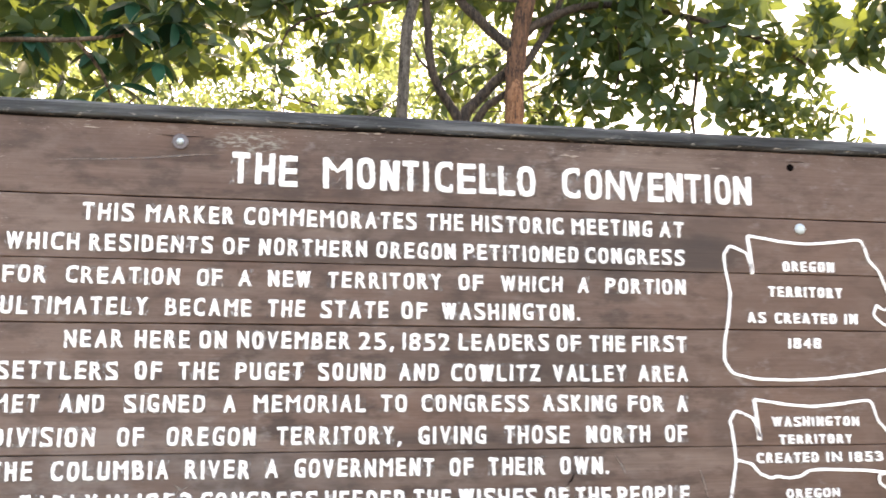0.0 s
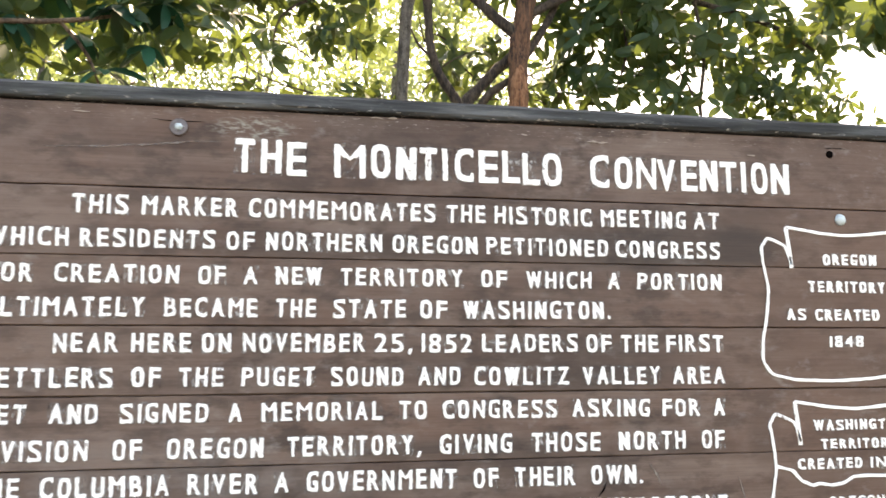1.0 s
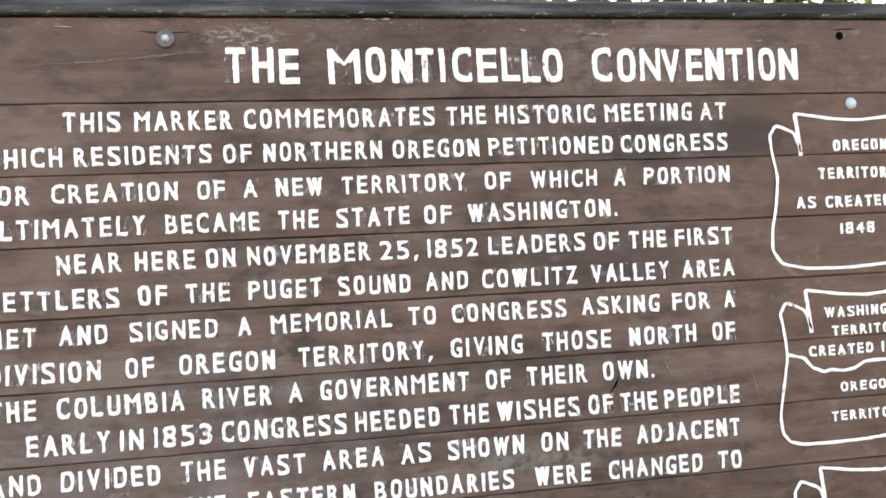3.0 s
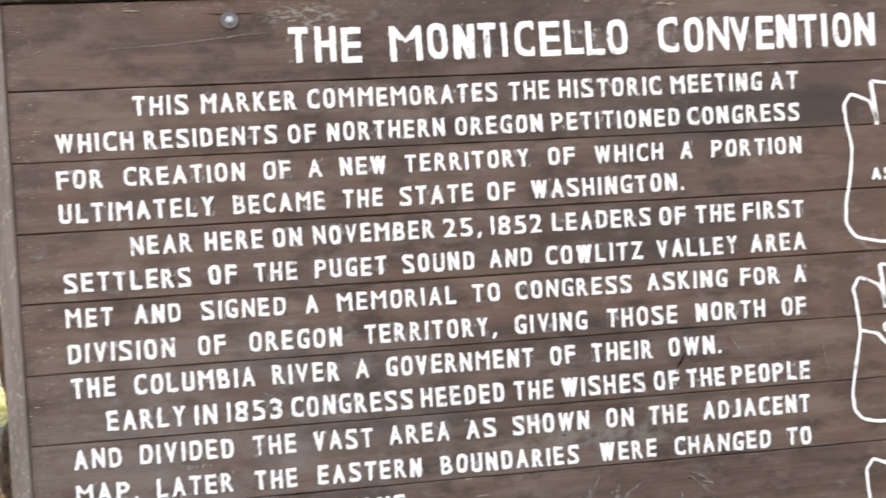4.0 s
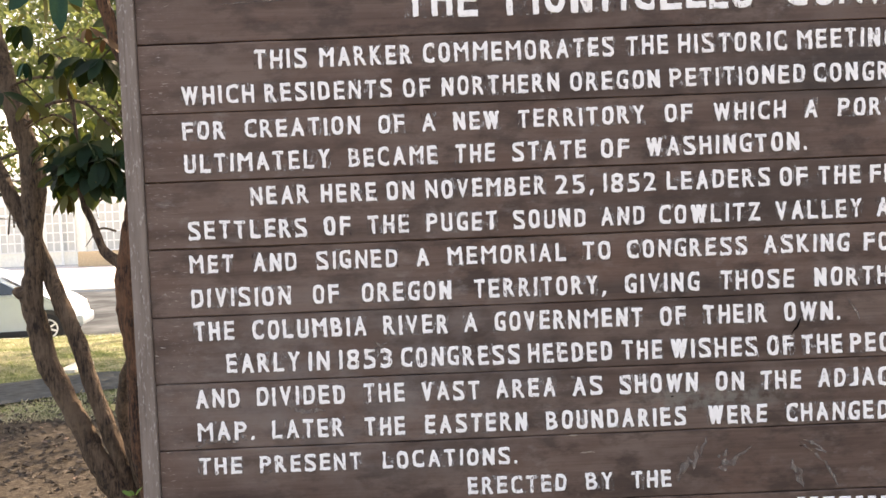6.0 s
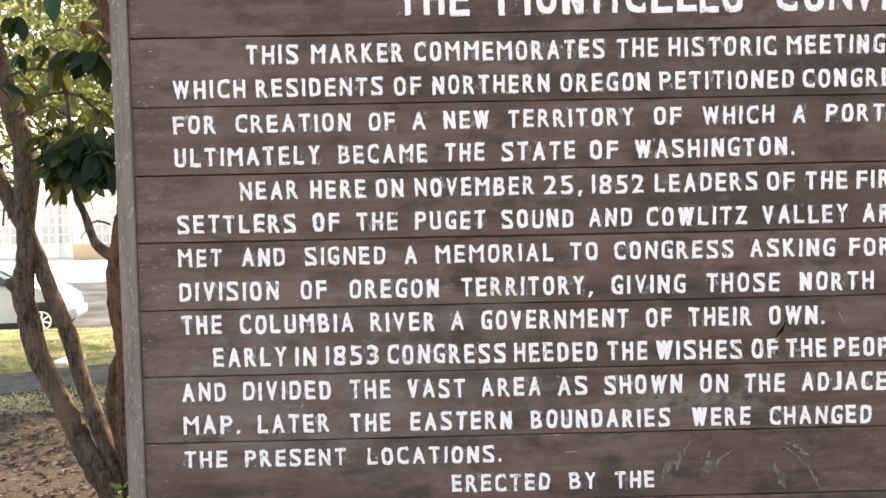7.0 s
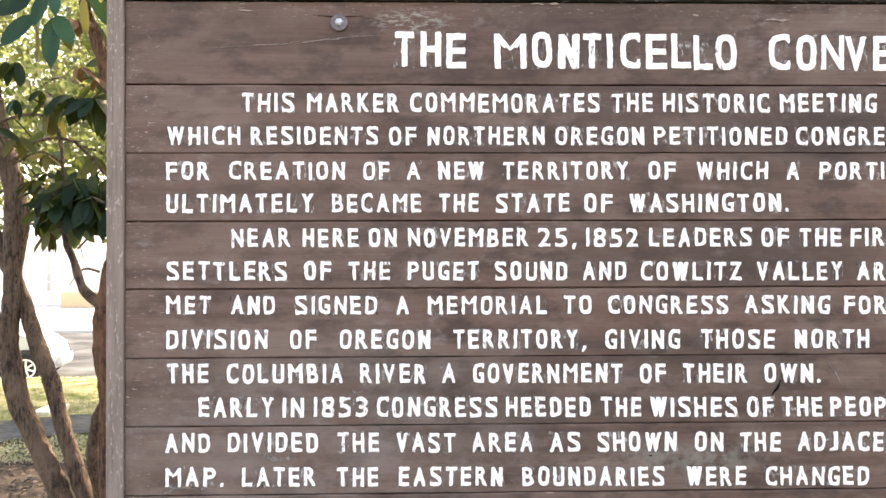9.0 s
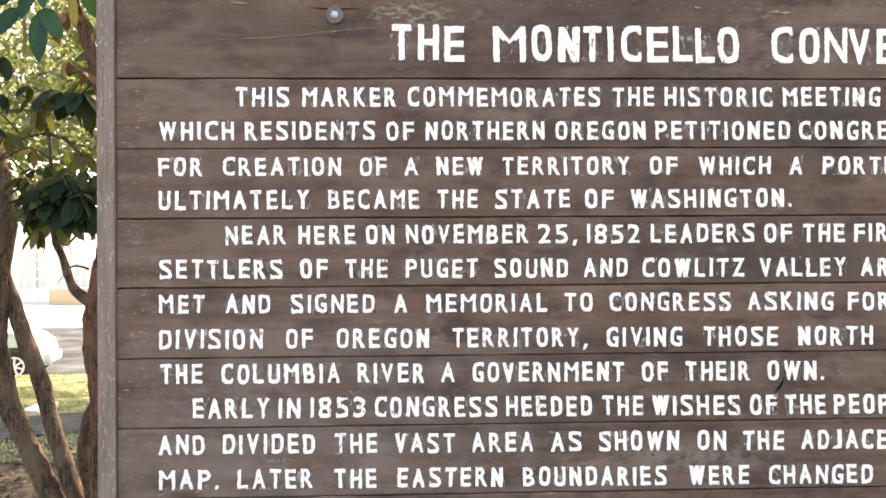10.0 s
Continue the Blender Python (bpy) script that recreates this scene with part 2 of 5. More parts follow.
def ground_material():
    m = Mat("mulch_and_lawn", 0.95)
    v = m.coords()
    soil = m.ramp(m.noise(30, v, 6, 0.7), (0.3, (0.030, 0.0265, 0.023)), (0.55, (0.067, 0.060, 0.052)), (0.75, (0.125, 0.114, 0.101)))
    lawn = m.ramp(m.noise(2.2, v, 6, 0.7), (0.34, (0.075, 0.105, 0.042)), (0.50, (0.160, 0.190, 0.090)), (0.64, (0.42, 0.41, 0.29)))
    sp = m.t.nodes.new("ShaderNodeSeparateXYZ")
    m.l(v, sp.inputs[0])
    edge = m.math("ADD", sp.outputs[1], m.math("MULTIPLY", m.math("SUBTRACT", m.noise(2.5, v, 4), 0.5), 1.2))
    fac = m.ramp(m.math("MULTIPLY", edge, 0.1), (0.475, 0.0), (0.535, 1.0))
    # unseen ground on the near side: earth tone added to bounce light onto the board
    dry = m.ramp(m.noise(7, v, 6, 0.7), (0.3, (0.070, 0.060, 0.050)), (0.7, (0.130, 0.113, 0.095)))
    near = m.ramp(m.math("ADD", m.math("MULTIPLY", edge, 0.1), 0.5), (0.40, 1.0), (0.45, 0.0))
    m.color(m.mix(near, m.mix(fac, soil, lawn), dry))
    return m.bump(m.noise(55, v, 5, 0.7), 0.9, 0.02).m


BOARD, LETTER, FRAME, CAP, SMEAR = board_material(), letter_material(), frame_material(), cap_material(), smear_material()
STEEL = plain("galvanised_steel", (0.44, 0.52, 0.55), 0.55, 0.35, 0.15, 60)
WASHER = plain("dull_zinc_washer", (0.12, 0.105, 0.11), 0.5, 0.6, 0.25, 80)
DARK = plain("dark_hollow", (0.004, 0.003, 0.003), 0.9, 0, 0.2)
SPLIT = plain("pale_split_wood", (0.27, 0.22, 0.185), 0.8, 0, 0.3, 60)
SCUFF = scuff_material()
BARK = bark_material("brown_bark", (0.022, 0.013, 0.0085), (0.076, 0.047, 0.030), (0.148, 0.101, 0.068))
REDBARK = bark_material("reddish_bark", (0.016, 0.008, 0.005), (0.085, 0.038, 0.020), (0.165, 0.080, 0.044))
# orange bark tone that paints a patch of sun on the trunk
SUNPATCH = bark_material("sunlit_orange_bark", (0.050, 0.020, 0.010), (0.200, 0.085, 0.040), (0.330, 0.160, 0.085))
GREYBARK = bark_material("grey_bark", (0.030, 0.025, 0.021), (0.080, 0.069, 0.058), (0.150, 0.132, 0.115))
DARKBARK = bark_material("dark_limb_bark", (0.006, 0.004, 0.003), (0.030, 0.020, 0.014), (0.075, 0.055, 0.041))
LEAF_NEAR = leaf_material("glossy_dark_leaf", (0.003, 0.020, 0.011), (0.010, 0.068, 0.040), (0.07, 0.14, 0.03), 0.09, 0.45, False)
# darker copy of the near leaf, with the clump's shade in its colour
LEAF_SHADED = leaf_material("shaded_dark_leaf", (0.003, 0.014, 0.008), (0.010, 0.034, 0.016), (0.11, 0.15, 0.02), 0.22, 0.5, False)
for _m in (LEAF_NEAR, LEAF_SHADED):
    _m.node_tree.nodes["Principled BSDF"].inputs["Specular IOR Level"].default_value = 0.16
LEAF_RHODO = leaf_material("dark_shrub_leaf", (0.010, 0.036, 0.022), (0.040, 0.082, 0.038), (0.19, 0.24, 0.05), 0.30, 0.5)
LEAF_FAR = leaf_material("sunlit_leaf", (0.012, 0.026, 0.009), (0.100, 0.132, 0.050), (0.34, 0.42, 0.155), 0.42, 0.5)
LEAF_GOLD = leaf_material("yellowing_leaf", (0.055, 0.075, 0.018), (0.130, 0.120, 0.030), (0.17, 0.16, 0.035), 0.3, 0.5, False, (1.4, 1.0, 0.8))
LEAF_DEAD = leaf_material("withered_leaf", (0.09, 0.05, 0.028), (0.20, 0.115, 0.06), (0.25, 0.12, 0.04), 0.25, 0.7, False)
GROUND = ground_material()
# broad, strong tone variation paints dappled sun and shade onto the road
DAPPLED_ASPHALT = plain("asphalt", (0.074, 0.084, 0.090), 1.0, 0, 0.45, 0.9, 0.05)
CONCRETE = plain("concrete", (0.56, 0.55, 0.52), 0.9, 0, 0.2, 14, 0.3)
WALK = plain("dark_footpath", (0.082, 0.090, 0.092), 0.9, 0, 0.3, 10, 0.3)
CREAM = plain("cream_stucco", (0.90, 0.86, 0.76), 0.85, 0, 0.08, 6, 0.2)
WHITEWALL = plain("white_siding", (0.78, 0.77, 0.74), 0.7, 0, 0.04, 3, 0.1)
TRIMWHITE = plain("white_window_frame", (0.84, 0.83, 0.79), 0.5, 0, 0.05, 5, 0.05)
BRICKLOW = plain("tan_planter_wall", (0.52, 0.39, 0.25), 0.9, 0, 0.2, 15, 0.3)
SILVER = plain("silver_car_paint", (0.52, 0.59, 0.63), 0.28, 0.2, 0.04, 4, 0.0)
TYRE = plain("tyre_rubber", (0.018, 0.018, 0.019), 0.85, 0, 0.2)
ALLOY = plain("alloy_rim", (0.78, 0.80, 0.82), 0.3, 0.3, 0.08)
PLASTIC = plain("black_plastic", (0.02, 0.02, 0.022), 0.5, 0, 0.2)
LITTER = leaf_material("dead_leaf", (0.024, 0.021, 0.018), (0.072, 0.061, 0.052), (0.08, 0.06, 0.045), 0.1, 0.85, True, (3.6, 3.0, 2.8))
SPROUT = leaf_material("fresh_green_shoot", (0.08, 0.18, 0.04), (0.15, 0.29, 0.07), (0.24, 0.40, 0.08), 0.35, 0.5, False, (1.0, 1.0, 1.0))
GRASS = grass_material()


def glass_material():
    m = Mat("window_glass", 0.06)
    m.b.inputs["Base Color"].default_value = (0.03, 0.04, 0.045, 1)
    m.b.inputs["Specular IOR Level"].default_value = 0.8
    return m.m


GLASS = glass_material()
# glass coloured pale to paint in the glare that washes out the facade
PALE_PANE = plain("washed_out_glass", (0.56, 0.56, 0.53), 0.15, 0, 0.1, 2, 0.0)
for _m in (DAPPLED_ASPHALT, WALK, CONCRETE, GROUND, DARK):
    _m.node_tree.nodes["Principled BSDF"].inputs["Specular IOR Level"].default_value = 0.0


# ---------- mesh tools ----------
def mesh_of(name, verts, faces, mat, smooth=False):
    me = bpy.data.meshes.new(name)
    me.from_pydata([tuple(v) for v in verts], [], [tuple(f) for f in faces])
    me.materials.append(mat)
    if name in ("washer", "bolt_head", "bolt_hole", "wheel", "rim", "wheel_arch"):
        bm = bmesh.new()
        bm.from_mesh(me)
        bmesh.ops.recalc_face_normals(bm, faces=bm.faces)
        bm.to_mesh(me)
        bm.free()
    if smooth:
        me.polygons.foreach_set("use_smooth", [True] * len(me.polygons))
    me.update()
    return me


def thing(name, label, category, at=(0, 0, 0), group="", kind=""):
    ob = new(name)
    ob.location = at
    ob.empty_display_size = 0.1
    return tagged(ob, label, category, group, kind)


def part(name, data, material=None, parent=None, label="", kind=""):
    """Links a bmesh or mesh, given in the parent's space, as one mesh object."""
    if isinstance(data, bmesh.types.BMesh):
        me = bpy.data.meshes.new(name)
        data.to_mesh(me)
        data.free()
    else:
        me = data
    if material and not me.materials:
        me.materials.append(material)
    ob = new(name, me)
    ob.parent = parent
    return tagged(ob, label, kind=kind)


def box(bm, x0, x1, y0, y1, z0, z1, bevel=0.0):
    vs = bmesh.ops.create_cube(bm, size=1.0)["verts"]
    for v in vs:
        v.co = Vector(((x0 + x1) / 2 + v.co.x * (x1 - x0), (y0 + y1) / 2 + v.co.y * (y1 - y0), (z0 + z1) / 2 + v.co.z * (z1 - z0)))
    if bevel:
        es = list({e for v in vs for e in v.link_edges})
        bmesh.ops.bevel(bm, geom=es, offset=bevel, segments=2, affect="EDGES", profile=0.6)
    return bm


def boxed(x0, x1, y0, y1, z0, z1, bevel=0.0):
    return box(bmesh.new(), x0, x1, y0, y1, z0, z1, bevel)


def lathe(profile, segs=20, axis="Y"):
    """A turned form: profile rows are (radius, height along the axis)."""
    verts, faces = [], []
    for r, h in profile:
        for i in range(segs):
            a = 2 * math.pi * i / segs
            c, s = r * math.cos(a), r * math.sin(a)
            verts.append((c, h, s) if axis == "Y" else (c, s, h))
    n = len(profile)
    for j in range(n - 1):
        for i in range(segs):
            k = (i + 1) % segs
            faces.append((j * segs + i, j * segs + k, (j + 1) * segs + k, (j + 1) * segs + i))
    faces.append(tuple(range(segs)))
    faces.append(tuple(range((n - 1) * segs, n * segs))[::-1])
    return verts, faces


def tube(points, radii, segs=10, rough=0.12, seed=0.0):
    """A tapered limb along points, smoothed between them, with an uneven skin."""
    P = [Vector(p) for p in points]
    pts, rad = [], []
    for i in range(len(P) - 1):
        a, b, c, d = P[max(i - 1, 0)], P[i], P[i + 1], P[min(i + 2, len(P) - 1)]
        steps = min(max(3, int((c - b).length / (0.03 if segs > 13 else 0.06))), 24)
        for s in range(steps):
            t = s / steps
            pts.append(0.5 * ((2 * b) + (c - a) * t + (2 * a - 5 * b + 4 * c - d) * t * t + (3 * b - a - 3 * c + d) * t ** 3))
            rad.append(radii[i] + (radii[i + 1] - radii[i]) * t)
    pts.append(P[-1])
    rad.append(radii[-1])
    verts, faces = [], []
    for i, p in enumerate(pts):
        d = (pts[min(i + 1, len(pts) - 1)] - pts[max(i - 1, 0)]).normalized()
        u = d.cross(Vector((0.3, 1, 0.1))).normalized()
        w = d.cross(u)
        for k in range(segs):
            a = 2 * math.pi * k / segs
            q = u * math.cos(a) + w * math.sin(a)
            nz = 0.6 * noise.noise((p + q * rad[i]) * (0.55 / max(rad[i], 0.01)) + Vector((seed, 0, 0)))
            nz += 0.8 * noise.noise((p + q * rad[i]) * (1.7 / max(rad[i], 0.01)) + Vector((0, seed, 0)))
            if segs > 13:
                nz += 0.9 * noise.noise((p + q * rad[i]) * 62 + Vector((0, 0, seed)))
            verts.append(p + q * rad[i] * (1 + rough * 1.6 * nz))
    for i in range(len(pts) - 1):
        for k in range(segs):
            j = (k + 1) % segs
            faces.append((i * segs + k, i * segs + j, (i + 1) * segs + j, (i + 1) * segs + k))
    faces.append(tuple(range(segs))[::-1])
    faces.append(tuple(range((len(pts) - 1) * segs, len(pts) * segs)))
    return verts, faces


def limb(name, points, radii, mat, parent, segs=10, rough=0.12, seed=0.0, label=""):
    v, f = tube(points, radii, segs, rough, seed)
    return part(name, mesh_of(name, v, f, mat, True), None, parent, label)


# ---------- ground, path, road ----------
def ground_z(y):
    if y < 1.0:
        return 0.04
    if y < 14.0:
        return 0.04 - 0.0592 * (y - 1.0)
    return -0.97


def ground_sheet():
    ys = [-300, -60, -20, -8, -4, -2, 0, 1, 2, 3, 4, 5, 6, 7, 8, 9, 10, 11, 12, 13, 13.99, 14.0, 18, 23.0, 30, 40, 60, 120, 400, 1500]
    xs = [-1500, -300, -80, -40, -20, -12] + [-8 + 0.5 * i for i in range(33)] + [12, 20, 40, 80, 300, 1500]
    verts, faces = [], []
    for y in ys:
        for x in xs:
            z = ground_z(y) if y != 13.99 else ground_z(13.98)
            if 0 < y < 13.9 and abs(x) < 9:
                z += 0.03 * noise.noise(Vector((x * 0.9, y * 0.9, 3)))
            verts.append((x, y, z))
    n = len(xs)
    for j in range(len(ys) - 1):
        for i in range(n - 1):
            faces.append((j * n + i, j * n + i + 1, (j + 1) * n + i + 1, (j + 1) * n + i))
    ob = new("ground", mesh_of("ground", verts, faces, GROUND, True))
    return tagged(ob, "brown mulch bed giving way to dry patchy lawn", "ground", kind="structure")


ground_sheet()


def strip(name, y0, y1, lift, mat, label, x0=-120.0, x1=120.0, steps=6):
    verts, faces = [], []
    for j in range(steps + 1):
        y = y0 + (y1 - y0) * j / steps
        for x in (x0, x1):
            verts.append((x, y, ground_z(min(y, 13.98) if y1 <= 14 else max(y, 14.0)) + lift))
    for j in range(steps):
        faces.append((2 * j, 2 * j + 1, 2 * j + 3, 2 * j + 2))
    return tagged(new(name, mesh_of(name, verts, faces, mat)), label, name, kind="structure")




def path_edges(x):
    """Near and far edge of the footpath, which bends towards the board's end of the lawn."""
    a, b = min(1.0, max(0.0, (x + 3.7) / 1.3)), min(1.0, max(0.0, (x + 4.5) / 1.1))
    return 5.45 + 1.05 * a * a * (3 - 2 * a) + 0.45 * min(0.0, x + 3.7), 6.95 + 0.95 * b * b * (3 - 2 * b) + 0.45 * min(0.0, x + 4.5)


def footpath():
    xs = [-9.0 + 0.25 * i for i in range(57)] + [8.0, 14.0, 40.0, 120.0]
    verts, faces = [], []
    for x in xs:
        near, far = path_edges(x)
        for k in range(5):
            y = near + (far - near) * k / 4
            bump = 0.03 * noise.noise(Vector((x * 0.9, y * 0.9, 3))) if abs(x) < 9 else 0.0
            verts.append((x, y + 0.04 * noise.noise(Vector((x * 3, k, 1))), ground_z(y) + max(bump, -0.005) + 0.022))
    for i in range(len(xs) - 1):
        for k in range(4):
            faces.append((i * 5 + k, (i + 1) * 5 + k, (i + 1) * 5 + k + 1, i * 5 + k + 1))
    return tagged(new("pavement", mesh_of("pavement", verts, faces, WALK, True)), "grey footpath bending across the lawn in tree shade", "pavement", kind="structure")


footpath()
strip("road", 14.16, 27.0, 0.004, DAPPLED_ASPHALT, "grey asphalt street beyond the lawn")
strip("forecourt", 27.2, 60.0, 0.10, CONCRETE, "pale sunlit concrete forecourt across the street")
for nm, y0, y1, top in (("kerb_near", 14.0, 14.16, -0.74), ("kerb_far", 27.0, 27.2, -0.865)):
    tagged(new(nm, bpy.data.meshes.new(nm)), "concrete kerb along the street", "kerb", kind="structure")
    bm = boxed(-120, 120, y0, y1, -1.1, top, 0.015)
    ob = bpy.data.objects[nm]
    bm.to_mesh(ob.data)
    bm.free()
    ob.data.materials.append(CONCRETE)


# ---------- the board ----------
PITCH, TOP_SEAM, LEFT, RIGHT = 0.184, 1.95, 0.0, 3.13
CAP_LOW, CAP_HIGH = 2.182, 2.226
sign = thing("marker_board", "large brown-stained plank marker board with white routed lettering", "sign", (1.565, 0, 0))
SX = Matrix.Translation((-1.565, 0, 0))


def on_sign(ob):
    ob.matrix_local = SX @ ob.matrix_local
    return ob


def plank_mesh(z0, z1, seed, gap):
    """A shiplapped board: chamfered face, a tongue behind the board above."""
    rnd = random.Random(seed)
    g = gap / 2
    prof = [(0.002, z0 + g), (0.0, z0 + g + 0.002), (0.0, z1 - g - 0.002), (0.002, z1 - g), (0.020, z1 - g),
            (0.020, z1 + 0.009), (0.036, z1 + 0.009), (0.036, z0 + 0.0098), (0.0205, z0 + 0.0098), (0.0205, z0 + g)]
    nx = 64
    verts, faces = [], []
    for i in range(nx + 1):
        x = LEFT + 0.001 + (RIGHT - LEFT - 0.002) * i / nx
        wob = 0.0009 * noise.noise(Vector((x * 3.0, seed * 7.1, 0)))
        for k, (y, z) in enumerate(prof):
            edge = 0.0014 * noise.noise(Vector((x * 9.0, seed * 3.3, k * 0.01 + (5 if k > 2 else 0))))
            verts.append((x, y + (wob if k < 4 else 0), z + (edge if k in (0, 1, 2, 3) else 0)))
    n = len(prof)
    for i in range(nx):
        for k in range(n):
            j = (k + 1) % n
            faces.append((i * n + k, (i + 1) * n + k, (i + 1) * n + j, i * n + j))
    faces.append(tuple(range(n)))
    faces.append(tuple(range(nx * n, nx * n + n))[::-1])
    return mesh_of("plank", verts, faces, BOARD)


GAPS = [0.0056, 0.0015, 0.0018, 0.0050, 0.0014, 0.0024, 0.0022, 0.0028, 0.0028]
planks = []
for k in range(10):
    z1 = TOP_SEAM - PITCH * (k - 1) if k else CAP_LOW - 0.003
    z0 = TOP_SEAM - PITCH * k
    pl = part("plank", plank_mesh(z0, z1, k + 1, GAPS[min(k, 8)]), None, sign)
    pl.location = (-1.565, random.Random(k).uniform(-0.0012, 0.0012), 0)
    planks.append(pl)

on_sign(part("side_board", boxed(-0.047, -0.001, -0.012, 0.075, 0.10, CAP_LOW - 0.002, 0.005), FRAME, sign, "grey-brown edge board, worn and flecked"))
on_sign(part("side_board", boxed(RIGHT + 0.001, RIGHT + 0.047, -0.012, 0.075, 0.10, CAP_LOW - 0.002, 0.005), FRAME, sign, "grey-brown edge board, worn and flecked"))
for x in (0.575, 2.55):
    on_sign(part("post", boxed(x - 0.07, x + 0.07, 0.05, 0.19, -0.3, CAP_LOW - 0.004, 0.006), FRAME, sign, "square wooden post behind the planks"))


def cap_board():
    nx = 90
    prof = [(-0.014, 0.004), (-0.018, 0.009), (-0.019, 0.034), (-0.013, 0.043), (0.0, 0.046), (0.085, 0.046), (0.092, 0.04), (0.092, 0.002), (0.08, 0.0), (-0.008, 0.0)]
    verts, faces, n = [], [], len(prof)
    for i in range(nx + 1):
        x = -0.062 + (RIGHT + 0.124) * i / nx
        for k, (y, z) in enumerate(prof):
            e = noise.noise(Vector((x * 6, k * 1.7, 1.0))) * 0.0026 + noise.noise(Vector((x * 25, k * 1.7, 4.0))) * 0.0020
            verts.append((x, y + e, z + e))
    for i in range(nx):
        for k in range(n):
            j = (k + 1) % n
            faces.append((i * n + k, (i + 1) * n + k, (i + 1) * n + j, i * n + j))
    faces.append(tuple(range(n)))
    faces.append(tuple(range(nx * n, nx * n + n))[::-1])
    ob = part("cap_board", mesh_of("cap_board", verts, faces, CAP), None, sign, "dark weathered cap board along the top")
    ob.location = (-1.565, 0, CAP_LOW)


cap_board()


# bolts and the empty bolt hole
def bolt_with_washer(x, z):
    v, f = lathe([(0.0235, 0.0), (0.0235, -0.003), (0.0215, -0.0042), (0.012, -0.0045)], 28)
    w = part("washer", mesh_of("washer", v, f, WASHER), None, sign, "dull zinc washer")
    w.location = (x - 1.565, -0.0012, z)
    v, f = lathe([(0.0115, 0.0), (0.0115, -0.006), (0.009, -0.011), (0.004, -0.0135)], 6)
    part("bolt_head", mesh_of("bolt_head", v, f, STEEL), None, w, "bright steel bolt end")


bolt_with_washer(0.574, 2.119)
v, f = lathe([(0.0185, 0.0), (0.0180, -0.003), (0.015, -0.0065), (0.010, -0.009), (0.004, -0.0102)], 24)
b = part("bolt_head", mesh_of("bolt_head", v, f, STEEL, True), None, sign, "domed galvanised bolt head")
b.location = (2.571 - 1.565, -0.0012, 1.918)
v, f = lathe([(0.0125, 0.0), (0.012, -0.0022), (0.0105, -0.0026)], 18)
b = part("bolt_hole", mesh_of("bolt_hole", v, f, DARK), None, sign, "empty dark bolt hole")
b.location = (2.549 - 1.565, 0.0004, 2.127)


def sliver(name, pts, width, mat, label, y=-0.0030, parent=None, thick=0.0016):
    """A thin raised or dark streak that follows pts on the board's face, pointed at both ends."""
    verts, faces = [], []
    P = []
    for i in range(len(pts) - 1):
        (xa, za), (xb, zb) = pts[i], pts[i + 1]
        for s in range(8):
            t = s / 8
            P.append((xa + (xb - xa) * t, za + (zb - za) * t))
    P.append(pts[-1])
    m = len(P)
    for i, (x, z) in enumerate(P):
        t = i / (m - 1)
        xa, za = P[max(i - 1, 0)]
        xb, zb = P[min(i + 1, m - 1)]
        ln = math.hypot(xb - xa, zb - za)
        nx, nz = -(zb - za) / ln, (xb - xa) / ln
        w = width * (0.15 + min(1, 4 * t, 4 * (1 - t))) * (0.75 + 0.7 * noise.noise(Vector((x * 60, z * 60, 2)))) * 0.5
        j = 0.6 * width * noise.noise(Vector((x * 40, z * 40, 9)))
        for sg, yy in ((-1, y), (1, y), (1, y + thick), (-1, y + thick)):
            verts.append((x + nx * (w * sg + j) - 1.565, yy, z + nz * (w * sg + j)))
    for i in range(m - 1):
        for k in range(4):
            j = (k + 1) % 4
            faces.append((i * 4 + k, i * 4 + j, (i + 1) * 4 + j, (i + 1) * 4 + k))
    return part(name, mesh_of(name, verts, faces, mat), None, parent or sign, label)


sliver("wood_split", [(0.223, 2.050), (0.36, 2.058), (0.482, 2.066), (0.573, 2.077), (0.696, 2.087)], 0.0052, SCUFF, "pale split along the grain")
sliver("wood_crack", [(0.505, 2.139), (0.57, 2.136), (0.64, 2.137)], 0.0016, DARK, "dark crack above the washer")
sliver("wood_crack", [(1.776, 1.146), (1.764, 1.122), (1.750, 1.102)], 0.005, DARK, "dark gouge between two text rows")
sliver("wood_split", [(1.745, 1.098), (1.752, 1.094), (1.757, 1.103)], 0.007, SPLIT, "chipped pale wood at the gouge")
